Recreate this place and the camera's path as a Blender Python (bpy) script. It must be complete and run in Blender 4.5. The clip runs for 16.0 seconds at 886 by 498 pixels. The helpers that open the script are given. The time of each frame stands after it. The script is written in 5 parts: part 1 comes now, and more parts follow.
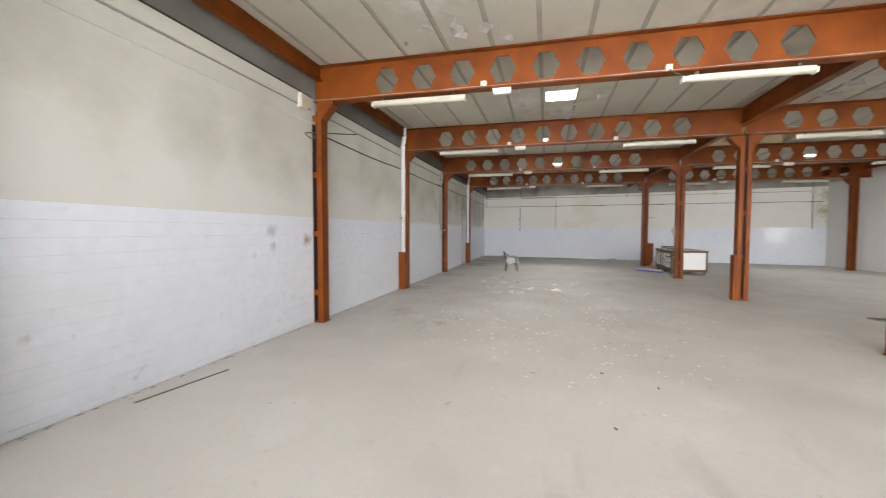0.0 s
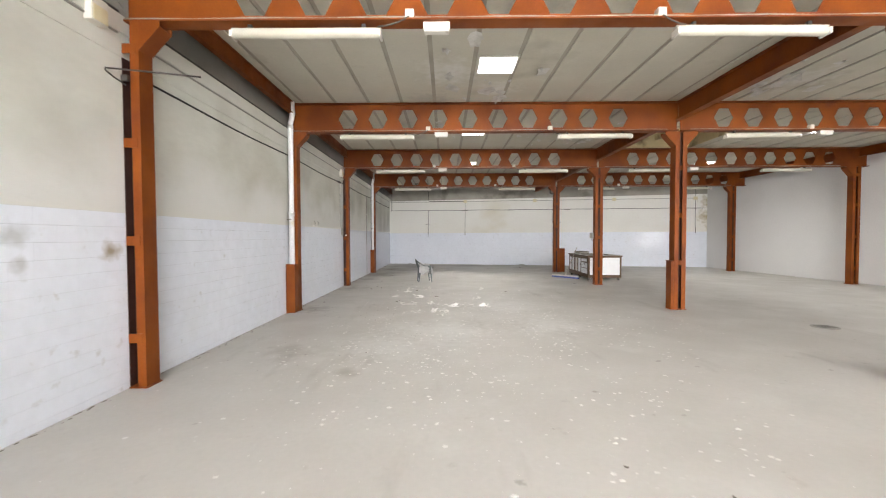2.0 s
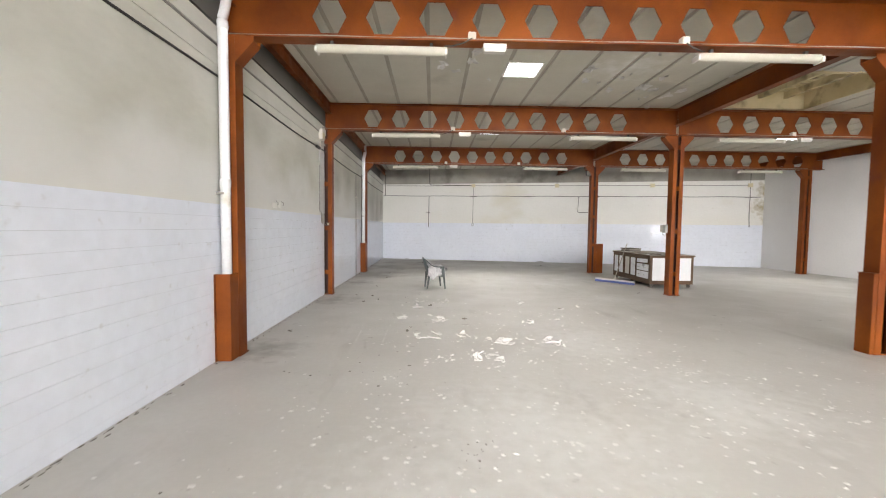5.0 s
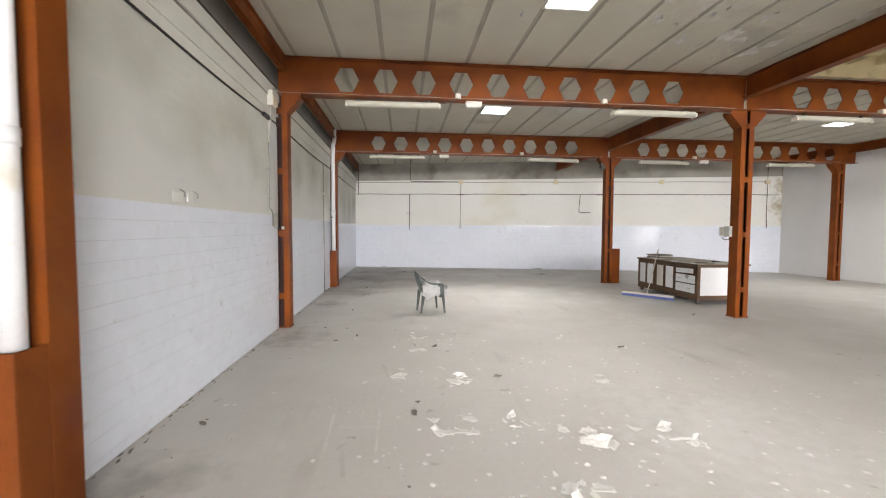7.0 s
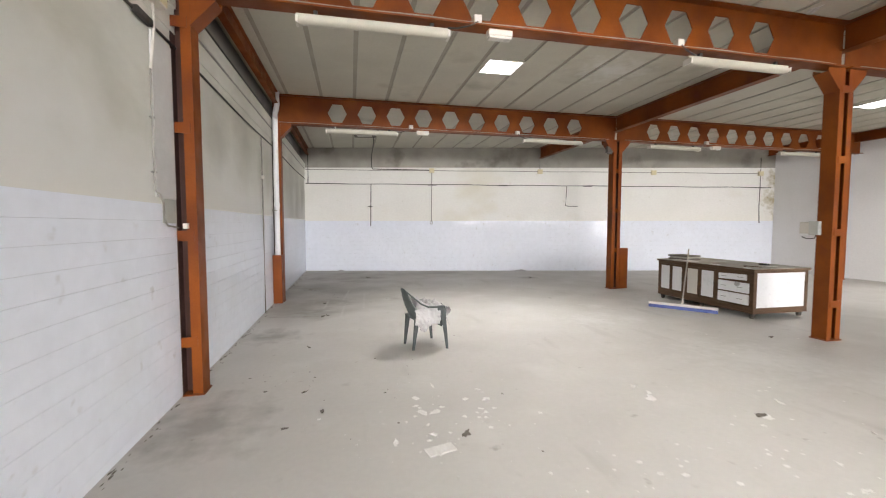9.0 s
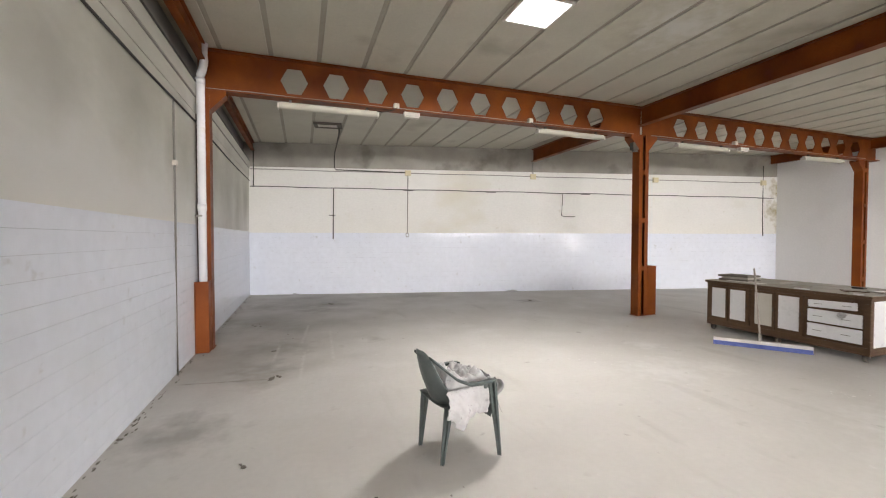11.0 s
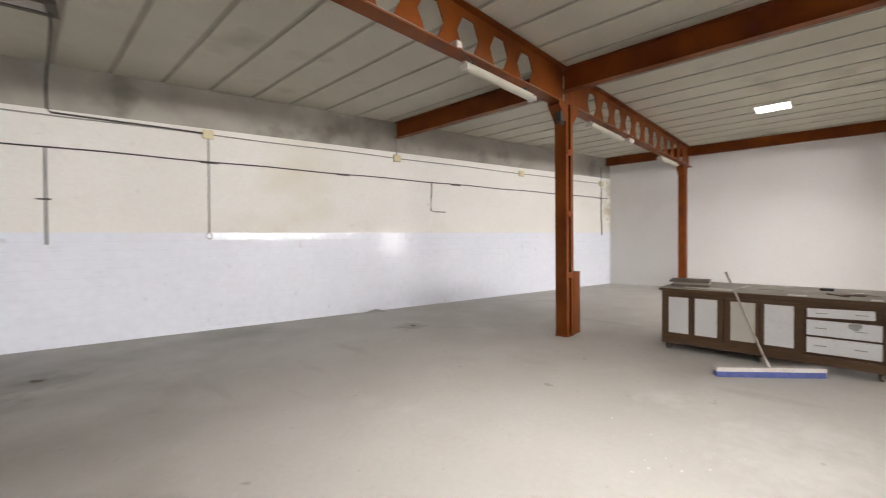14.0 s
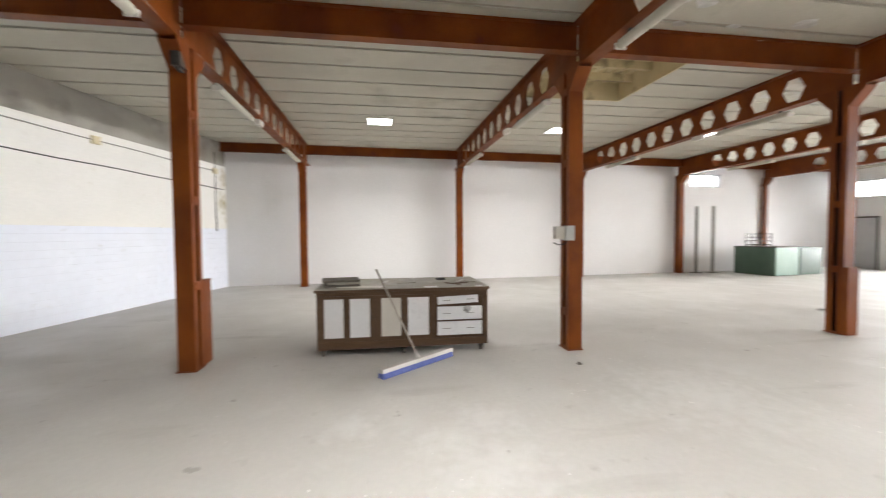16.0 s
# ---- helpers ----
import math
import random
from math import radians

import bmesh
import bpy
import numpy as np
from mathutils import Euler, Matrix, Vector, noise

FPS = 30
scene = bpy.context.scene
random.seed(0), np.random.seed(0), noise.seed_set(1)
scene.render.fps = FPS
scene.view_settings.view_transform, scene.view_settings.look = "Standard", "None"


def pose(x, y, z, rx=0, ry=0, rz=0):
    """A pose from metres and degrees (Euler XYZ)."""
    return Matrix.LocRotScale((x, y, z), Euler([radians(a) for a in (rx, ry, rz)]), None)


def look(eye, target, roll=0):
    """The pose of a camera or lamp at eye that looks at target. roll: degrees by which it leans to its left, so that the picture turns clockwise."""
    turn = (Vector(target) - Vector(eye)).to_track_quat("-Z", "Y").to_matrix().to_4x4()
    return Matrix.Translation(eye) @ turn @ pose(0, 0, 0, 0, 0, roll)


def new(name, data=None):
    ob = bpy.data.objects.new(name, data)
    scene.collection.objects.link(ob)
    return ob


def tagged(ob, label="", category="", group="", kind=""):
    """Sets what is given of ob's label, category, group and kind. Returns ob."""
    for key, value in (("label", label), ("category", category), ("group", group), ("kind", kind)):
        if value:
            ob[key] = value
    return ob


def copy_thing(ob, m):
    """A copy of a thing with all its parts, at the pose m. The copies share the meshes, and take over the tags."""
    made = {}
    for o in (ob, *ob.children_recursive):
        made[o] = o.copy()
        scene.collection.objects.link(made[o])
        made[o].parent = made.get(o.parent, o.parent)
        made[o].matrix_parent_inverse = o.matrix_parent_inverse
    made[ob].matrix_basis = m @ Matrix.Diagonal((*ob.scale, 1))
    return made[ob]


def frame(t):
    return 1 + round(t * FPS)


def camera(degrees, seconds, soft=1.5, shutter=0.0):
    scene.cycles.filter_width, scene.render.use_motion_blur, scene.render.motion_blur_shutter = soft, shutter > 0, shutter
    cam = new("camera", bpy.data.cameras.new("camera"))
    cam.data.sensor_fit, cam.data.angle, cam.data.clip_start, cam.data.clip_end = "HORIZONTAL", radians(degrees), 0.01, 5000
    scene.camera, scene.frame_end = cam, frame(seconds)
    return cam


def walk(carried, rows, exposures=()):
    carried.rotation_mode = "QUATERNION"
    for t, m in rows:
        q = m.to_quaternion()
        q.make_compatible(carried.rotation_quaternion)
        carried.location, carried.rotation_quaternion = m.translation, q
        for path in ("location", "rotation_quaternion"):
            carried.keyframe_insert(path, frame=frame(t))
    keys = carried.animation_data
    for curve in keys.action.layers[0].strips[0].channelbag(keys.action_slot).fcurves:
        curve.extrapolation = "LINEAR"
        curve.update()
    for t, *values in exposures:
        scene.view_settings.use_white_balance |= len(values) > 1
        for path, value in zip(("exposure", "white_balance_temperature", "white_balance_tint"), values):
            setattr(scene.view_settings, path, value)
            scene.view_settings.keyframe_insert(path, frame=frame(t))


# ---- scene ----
cam = camera(95.0, 16.0, soft=1.1, shutter=0.4)
PATH = [
    (0, (3.908, -0.474, 1.616), (3.414, 1.462, 1.527), 0.1),
    (0.5, (3.783, -0.015, 1.608), (3.525, 1.967, 1.531), 0.1),
    (1, (3.612, 0.472, 1.636), (3.469, 2.466, 1.564), -0.1),
    (1.5, (3.467, 1.007, 1.656), (3.376, 3.004, 1.602), -0.2),
    (2, (3.296, 1.622, 1.589), (3.283, 3.621, 1.53), -0.2),
    (2.5, (3.186, 2.255, 1.619), (3.189, 4.253, 1.532), -0.1),
    (3, (3.093, 2.873, 1.594), (3.105, 4.871, 1.499), -0.1),
    (3.5, (3.047, 3.509, 1.661), (3.062, 5.506, 1.548), 0.0),
    (4, (2.881, 4.11, 1.636), (2.893, 6.106, 1.516), 0.3),
    (6.5, (2.059, 7.322, 1.589), (2.216, 9.314, 1.509), 0.4),
    (7, (1.993, 7.984, 1.638), (2.19, 9.972, 1.542), 0.2),
    (7.5, (1.849, 8.612, 1.647), (2.123, 10.59, 1.525), 0.0),
    (8, (1.771, 9.281, 1.64), (2.111, 11.248, 1.511), -0.1),
    (8.5, (1.678, 9.929, 1.662), (2.051, 11.89, 1.537), -0.2),
    (9, (1.561, 10.574, 1.663), (2.002, 12.521, 1.546), 0.0),
    (9.5, (1.596, 11.261, 1.674), (2.037, 13.21, 1.586), -0.2),
    (10, (1.404, 11.915, 1.679), (1.934, 13.842, 1.613), -0.1),
    (12.3, (1.4, 14.644, 1.599), (2.173, 16.489, 1.591), -0.3),
    (12.5, (1.419, 14.921, 1.606), (2.233, 16.748, 1.612), -0.4),
    (13, (1.592, 15.652, 1.637), (2.561, 17.402, 1.623), -0.6),
    (13.5, (1.741, 16.215, 1.626), (2.922, 17.828, 1.595), -0.7),
    (14, (1.921, 16.771, 1.629), (3.373, 18.146, 1.585), -0.7),
    (14.5, (2.147, 17.213, 1.623), (3.842, 18.275, 1.574), -0.8),
    (15, (2.443, 17.503, 1.629), (4.325, 18.178, 1.568), -0.8),
    (15.2, (2.556, 17.6, 1.622), (4.495, 18.086, 1.559), -0.9),
    (15.5, (2.709, 17.713, 1.647), (4.699, 17.898, 1.574), -0.8),
    (16, (2.99, 17.717, 1.627), (4.964, 17.406, 1.55), -0.4),
]
EXPOSURE = [(0.0, -1.18, 6500, 10), (1.0, -1.0, 6500, 10), (2.0, -0.84, 6500, 10), (3.0, -0.74, 6500, 10), (7.0, -0.62, 6500, 11), (10.0, -0.48, 6550, 12), (12.5, -0.58, 6650, 13), (14.0, -0.52, 6660, 13), (15.2, -0.38, 6550, 12), (16.0, -0.28, 6450, 10.5)]
walk(cam, [(t, look(eye, target, roll)) for t, eye, target, roll in PATH], EXPOSURE)

SKY_W, WIN_W = (48, 66, 124, 125, 90, 60), 88.0

# ---- light: overcast daylight through the south glazing, an east window and the roof lights ----
def make_world():
    w = bpy.data.worlds.new("sky")
    scene.world = w
    w.use_nodes = True
    nt = w.node_tree
    nt.nodes.clear()
    out = nt.nodes.new("ShaderNodeOutputWorld")
    bg = nt.nodes.new("ShaderNodeBackground")
    sky = nt.nodes.new("ShaderNodeTexSky")
    sky.sky_type, sky.sun_disc = "NISHITA", False
    sky.sun_elevation, sky.sun_rotation = radians(50), radians(200)
    bg.inputs["Strength"].default_value = 0.12
    nt.links.new(sky.outputs[0], bg.inputs[0])
    nt.links.new(bg.outputs[0], out.inputs[0])


make_world()


def lamp(name, kind, m, energy, colour, size=1.0, size_y=None, angle=None, spread=None):
    d = bpy.data.lights.new(name, kind)
    d.energy, d.color = energy, colour
    if kind == "AREA":
        d.shape, d.size, d.size_y = "RECTANGLE", size, size_y or size
    if kind == "AREA" and spread:
        d.spread = radians(spread)
    if angle is not None:
        d.angle = radians(angle)
    ob = new(name, d)
    ob.matrix_world = m
    return ob


lamp("sun", "SUN", look((4, -20, 30), (9, 5, 0)), 0.8, (1.0, 0.96, 0.9), angle=12)

# roof lights: x0, x1, y0, y1
SKYLIGHTS = [(3.86, 4.46, 8.17, 8.80), (3.78, 4.36, 12.47, 13.10), (3.88, 4.47, 17.23, 17.80),
             (13.14, 13.74, 17.37, 17.95), (13.4, 14.0, 12.45, 13.05), (13.3, 13.9, 8.1, 8.7)]
LANTERN = (8.95, 11.1, 12.62, 14.75)
CEIL = 4.45
for (x0, x1, y0, y1), power in zip(SKYLIGHTS, SKY_W):
    throw = 112 if x0 < 8 else 140
    lamp("skylight_daylight", "AREA", look(((x0 + x1) / 2, (y0 + y1) / 2, CEIL - 0.016), ((x0 + x1) / 2, (y0 + y1) / 2, 0)),
         power, (1.0, 0.98, 0.95), x1 - x0 - 0.02, y1 - y0 - 0.02, spread=throw)

SOUTH = -2.6
# glazed openings of the south wall: x0, x1, z0, z1
SOUTH_WINDOWS = [(0.6, 3.2, 2.0, 3.6), (3.7, 6.3, 2.0, 3.6), (6.9, 9.5, 2.0, 3.6), (10.2, 12.8, 2.0, 3.6), (13.9, 16.2, 0.35, 3.0)]
for x0, x1, z0, z1 in SOUTH_WINDOWS:
    lamp("window_daylight", "AREA", look(((x0 + x1) / 2, SOUTH + 0.02, (z0 + z1) / 2), ((x0 + x1) / 2, 5, (z0 + z1) / 2 - 0.6)),
         WIN_W * (0.35 if z0 < 1 else 0.85 if x0 > 10 else 1.05) * (x1 - x0) * (z1 - z0), (1.0, 0.975, 0.965), x1 - x0 - 0.05, z1 - z0 - 0.05, spread=85)
lamp("window_daylight", "AREA", look((17.45, 4.5, 3.68), (8, 5.2, 1.5)), WIN_W * 0.25, (0.97, 0.98, 1.0), 1.4, 0.5)


lamp("shaft_daylight", "AREA", look((10.0, 13.7, 4.98), (10.0, 13.7, 0)), 10, (1.0, 0.95, 0.82), 2.0, 2.0)


# ---- materials ----
def material(name, a, b, rough=0.6, metal=0.0, scale=1.2, fine=40.0, stain=None, stain_at=0.62, stain_scale=0.6, bump=0.15,
             stretch=(1, 1, 1), rough_var=0.1, local=False, island=0.0, objrand=0.0, transmission=0.0, ior=1.45, alpha=1.0, spec=0.5, sharp=0.12):
    m = bpy.data.materials.new(name)
    m.use_nodes = True
    nt = m.node_tree
    nodes, link = nt.nodes, nt.links.new
    bsdf = nodes["Principled BSDF"]
    if local:
        co = nodes.new("ShaderNodeTexCoord").outputs["Object"]
    else:
        co = nodes.new("ShaderNodeNewGeometry").outputs["Position"]
    mp = nodes.new("ShaderNodeMapping")
    mp.inputs["Scale"].default_value = stretch
    link(co, mp.inputs["Vector"])

    def tex(s, detail):
        n = nodes.new("ShaderNodeTexNoise")
        n.inputs["Scale"].default_value, n.inputs["Detail"].default_value = s, detail
        link(mp.outputs[0], n.inputs["Vector"])
        return n.outputs["Fac"]

    def span(fac, lo, hi, to0=0.0, to1=1.0):
        r = nodes.new("ShaderNodeMapRange")
        for k, v in (("From Min", lo), ("From Max", hi), ("To Min", to0), ("To Max", to1)):
            r.inputs[k].default_value = v
        link(fac, r.inputs["Value"])
        return r.outputs[0]

    def mix(fac, c0, c1):
        n = nodes.new("ShaderNodeMix")
        n.data_type = "RGBA"
        if hasattr(fac, "links"):
            link(fac, n.inputs[0])
        else:
            n.inputs[0].default_value = fac
        for c, s in ((c0, 6), (c1, 7)):
            if hasattr(c, "links"):
                link(c, n.inputs[s])
            else:
                n.inputs[s].default_value = (*c, 1)
        return n.outputs[2]

    big, small = tex(scale, 6), tex(fine, 3)
    colour = mix(span(big, 0.32, 0.68), a, b)
    grain = span(small, 0.3, 0.7, 0.0, 0.22)
    colour = mix(grain, colour, tuple(0.75 * v for v in b))
    if stain:
        st = span(tex(stain_scale, 8), stain_at, stain_at + sharp)
        colour = mix(st, colour, stain)
    if island:
        rnd = nodes.new("ShaderNodeNewGeometry").outputs["Random Per Island"]
        colour = mix(span(rnd, 0, 1, 0, island), colour, tuple(0.8 * v for v in a))
    if objrand:
        rnd = nodes.new("ShaderNodeObjectInfo").outputs["Random"]
        colour = mix(span(rnd, 0, 1, 0, objrand), colour, tuple(0.8 * v for v in a))
    link(colour, bsdf.inputs["Base Color"])
    link(span(tex(scale * 3, 4), 0.3, 0.7, max(0.02, rough - rough_var), min(1, rough + rough_var)), bsdf.inputs["Roughness"])
    bsdf.inputs["Metallic"].default_value = metal
    bsdf.inputs["IOR"].default_value = ior
    bsdf.inputs["Specular IOR Level"].default_value = spec
    bsdf.inputs["Transmission Weight"].default_value = transmission
    bsdf.inputs["Alpha"].default_value = alpha
    if bump:
        bp = nodes.new("ShaderNodeBump")
        bp.inputs["Strength"].default_value, bp.inputs["Distance"].default_value = bump, 0.01
        link(small, bp.inputs["Height"])
        link(bp.outputs[0], bsdf.inputs["Normal"])
    return m


def smudges(m, spots, colour, strength, size):
    """Blotches of one colour, of their own shape, at given places."""
    nt = m.node_tree
    nodes, link = nt.nodes, nt.links.new
    bsdf = nodes["Principled BSDF"]
    prev = bsdf.inputs["Base Color"].links[0].from_socket
    pos = nodes.new("ShaderNodeNewGeometry").outputs["Position"]
    n = nodes.new("ShaderNodeTexNoise")
    n.inputs["Scale"].default_value, n.inputs["Detail"].default_value = 2.2 / size, 6
    link(pos, n.inputs["Vector"])
    total = None
    for x, y, z, r in spots:
        d = nodes.new("ShaderNodeVectorMath")
        d.operation = "DISTANCE"
        link(pos, d.inputs[0])
        d.inputs[1].default_value = (x, y, z)
        q = nodes.new("ShaderNodeMapRange")
        for k, v in (("From Min", 0.0), ("From Max", r), ("To Min", 0.62), ("To Max", 0.0)):
            q.inputs[k].default_value = v
        link(d.outputs["Value"], q.inputs["Value"])
        if total is None:
            total = q.outputs[0]
        else:
            a = nodes.new("ShaderNodeMath")
            a.operation = "MAXIMUM"
            link(total, a.inputs[0])
            link(q.outputs[0], a.inputs[1])
            total = a.outputs[0]
    a = nodes.new("ShaderNodeMath")
    a.operation = "ADD"
    link(total, a.inputs[0])
    link(n.outputs["Fac"], a.inputs[1])
    r = nodes.new("ShaderNodeMapRange")
    for k, v in (("From Min", 0.66), ("From Max", 1.1), ("To Min", 0.0), ("To Max", strength)):
        r.inputs[k].default_value = v
    link(a.outputs[0], r.inputs["Value"])
    x = nodes.new("ShaderNodeMix")
    x.data_type = "RGBA"
    link(r.outputs[0], x.inputs[0])
    link(prev, x.inputs[6])
    x.inputs[7].default_value = (*colour, 1)
    link(x.outputs[2], bsdf.inputs["Base Color"])


def streaks(m, lines, width, colour, strength):
    """Long rubbed or dark marks on a floor, each along the plan line x0, y0, x1, y1, broken up by noise."""
    nt = m.node_tree
    nodes, link = nt.nodes, nt.links.new
    bsdf = nodes["Principled BSDF"]
    prev = bsdf.inputs["Base Color"].links[0].from_socket
    pos = nodes.new("ShaderNodeNewGeometry").outputs["Position"]
    n = nodes.new("ShaderNodeTexNoise")
    n.inputs["Scale"].default_value, n.inputs["Detail"].default_value = 7.0, 6
    link(pos, n.inputs["Vector"])
    total = None

    def ramp(value, lo, hi, to0, to1):
        q = nodes.new("ShaderNodeMapRange")
        for k, v in (("From Min", lo), ("From Max", hi), ("To Min", to0), ("To Max", to1)):
            q.inputs[k].default_value = v
        link(value, q.inputs["Value"])
        return q.outputs[0]

    def calc(kind, a, b=None):
        q = nodes.new("ShaderNodeMath")
        q.operation = kind
        link(a, q.inputs[0])
        if b is not None:
            link(b, q.inputs[1])
        return q.outputs[0]

    for x0, y0, x1, y1 in lines:
        mp = nodes.new("ShaderNodeMapping")
        mp.vector_type = "TEXTURE"
        mp.inputs["Location"].default_value = (x0, y0, 0)
        mp.inputs["Rotation"].default_value = (0, 0, math.atan2(y1 - y0, x1 - x0))
        link(pos, mp.inputs["Vector"])
        sp = nodes.new("ShaderNodeSeparateXYZ")
        link(mp.outputs[0], sp.inputs[0])
        d = math.hypot(x1 - x0, y1 - y0)
        side = ramp(calc("ABSOLUTE", sp.outputs["Y"]), 0.0, width, 1.0, 0.0)
        ends = calc("MULTIPLY", ramp(sp.outputs["X"], -0.05, 0.1, 0.0, 1.0), ramp(sp.outputs["X"], d - 0.1, d + 0.05, 1.0, 0.0))
        one = calc("MULTIPLY", side, ends)
        total = one if total is None else calc("MAXIMUM", total, one)
    fac = calc("MULTIPLY", total, ramp(n.outputs["Fac"], 0.35, 0.6, 0.0, strength))
    x = nodes.new("ShaderNodeMix")
    x.data_type = "RGBA"
    link(fac, x.inputs[0])
    link(prev, x.inputs[6])
    x.inputs[7].default_value = (*colour, 1)
    link(x.outputs[2], bsdf.inputs["Base Color"])


STEEL = material("red_oxide_paint", (0.245, 0.064, 0.008), (0.135, 0.031, 0.006), 0.48, scale=1.5, fine=60, stain=(0.14, 0.035, 0.016), stain_at=0.64, stain_scale=3, bump=0.08, spec=0.2)
# near-black steel: the shade in the column gaps is put into its colour
STEEL_SHADE = material("gap_shade_steel", (0.05, 0.014, 0.008), (0.03, 0.01, 0.006), 0.7)
PLASTER_W = material("grey_plaster", (0.60, 0.595, 0.53), (0.69, 0.683, 0.615), 0.75, scale=1.1, fine=14, stain=(0.42, 0.41, 0.33), stain_at=0.52, stain_scale=0.55, bump=0.25, stretch=(1, 0.45, 1.2), sharp=0.22)
PLASTER_N = material("cream_plaster", (0.785, 0.774, 0.725), (0.835, 0.824, 0.785), 0.75, scale=0.8, fine=25, stain=(0.70, 0.665, 0.56), stain_at=0.58, stain_scale=0.7, bump=0.2, stretch=(0.6, 1, 1), sharp=0.2)


def whitewash(m, level, colour):
    """A paler coat on the lower part of a wall, with an uneven upper edge."""
    nt = m.node_tree
    nodes, link = nt.nodes, nt.links.new
    bsdf = nodes["Principled BSDF"]
    prev = bsdf.inputs["Base Color"].links[0].from_socket
    pos = nodes.new("ShaderNodeNewGeometry").outputs["Position"]
    n = nodes.new("ShaderNodeTexNoise")
    n.inputs["Scale"].default_value, n.inputs["Detail"].default_value = 0.9, 7
    link(pos, n.inputs["Vector"])
    z = nodes.new("ShaderNodeSeparateXYZ")
    link(pos, z.inputs[0])
    a = nodes.new("ShaderNodeMath")
    a.operation = "MULTIPLY_ADD"
    link(n.outputs["Fac"], a.inputs[0])
    a.inputs[1].default_value = 1.6
    link(z.outputs["Z"], a.inputs[2])
    r = nodes.new("ShaderNodeMapRange")
    for k, v in (("From Min", level + 1.15), ("From Max", level + 0.45), ("To Min", 0.0), ("To Max", 0.75)):
        r.inputs[k].default_value = v
    link(a.outputs[0], r.inputs["Value"])
    x = nodes.new("ShaderNodeMix")
    x.data_type = "RGBA"
    link(r.outputs[0], x.inputs[0])
    link(prev, x.inputs[6])
    x.inputs[7].default_value = (*colour, 1)
    link(x.outputs[2], bsdf.inputs["Base Color"])


whitewash(PLASTER_W, 2.45, (0.72, 0.715, 0.695))
# dark and pale blotches on the long wall's plaster, darkest towards the end wall
smudges(PLASTER_W, [(-0.06, 25.2, 2.7, 1.0), (-0.06, 24.0, 2.5, 1.3), (-0.06, 22.4, 2.7, 1.5), (-0.06, 21.0, 3.0, 1.2), (-0.06, 19.3, 2.8, 1.2), (-0.06, 17.6, 3.0, 1.1), (-0.06, 16.2, 2.9, 0.9)], (0.27, 0.26, 0.215), 0.45, 2.6)
smudges(PLASTER_W, [(-0.06, 13.0, 2.5, 0.7), (-0.06, 13.6, 2.3, 0.6), (-0.06, 12.1, 1.95, 0.3), (-0.06, 9.0, 2.2, 0.7), (-0.06, 3.0, 2.1, 0.9)], (0.74, 0.735, 0.71), 0.5, 1.4)
smudges(PLASTER_W, [(-0.06, 2.0, 3.3, 1.1), (-0.06, 3.4, 2.8, 0.8), (-0.06, 4.5, 3.1, 0.9), (-0.06, 5.2, 2.5, 0.7), (-0.06, 8.0, 3.2, 0.8), (-0.06, 11.3, 3.1, 0.8), (-0.06, 13.6, 3.0, 0.9)], (0.36, 0.345, 0.285), 0.28, 1.2)
PATCH = material("pale_patch_plaster", (0.56, 0.555, 0.535), (0.64, 0.635, 0.615), 0.8, scale=2, fine=20, bump=0.3)
RENDER_BAND = material("bare_render", (0.30, 0.285, 0.25), (0.42, 0.40, 0.35), 0.85, scale=1.3, fine=30, stain=(0.22, 0.21, 0.18), stain_at=0.58, stain_scale=1.0, bump=0.4)
RENDER_GREY = material("grey_render", (0.25, 0.24, 0.21), (0.33, 0.315, 0.28), 0.85, scale=1.0, fine=30, bump=0.3)
WHITE_WALL = material("white_wall_paint", (0.80, 0.79, 0.78), (0.84, 0.83, 0.82), 0.7, scale=0.6, fine=25, stain=(0.72, 0.71, 0.69), stain_at=0.62, stain_scale=0.5, bump=0.12, sharp=0.25)
TILE = material("white_glazed_tile", (0.78, 0.815, 0.89), (0.82, 0.85, 0.92), 0.075, scale=0.8, fine=8, stain=(0.75, 0.77, 0.80), stain_at=0.6, stain_scale=0.7, bump=0.012, rough_var=0.025, objrand=0.015, sharp=0.3, spec=0.13)
TILE_JOINED = material("white_glazed_tiling", (0.78, 0.815, 0.89), (0.82, 0.85, 0.92), 0.075, scale=0.8, fine=8, stain=(0.75, 0.77, 0.80), stain_at=0.6, stain_scale=0.7, bump=0.012, rough_var=0.025, island=0.015, sharp=0.3, spec=0.13)
GROUT = material("tile_grout", (0.78, 0.81, 0.87), (0.70, 0.72, 0.76), 0.9, scale=0.8)
for tm in (TILE, TILE_JOINED):
    smudges(tm, [(-0.06, 4.75, 1.62, 0.2), (-0.06, 4.8, 1.38, 0.14)], (0.42, 0.42, 0.42), 0.6, 0.3)
    smudges(tm, [(-0.06, 5.68, 1.46, 0.2)], (0.33, 0.27, 0.18), 0.9, 0.3)
smudges(PLASTER_N, [(16.6, 22.5, 2.6, 0.6), (16.7, 22.5, 3.3, 0.6), (16.75, 22.5, 2.1, 0.4)], (0.40, 0.34, 0.20), 0.9, 0.3)
CEILING = material("concrete_ceiling", (0.50, 0.475, 0.395), (0.57, 0.545, 0.455), 0.8, scale=0.8, fine=30, stain=(0.41, 0.385, 0.31), stain_at=0.6, stain_scale=0.8, bump=0.35)
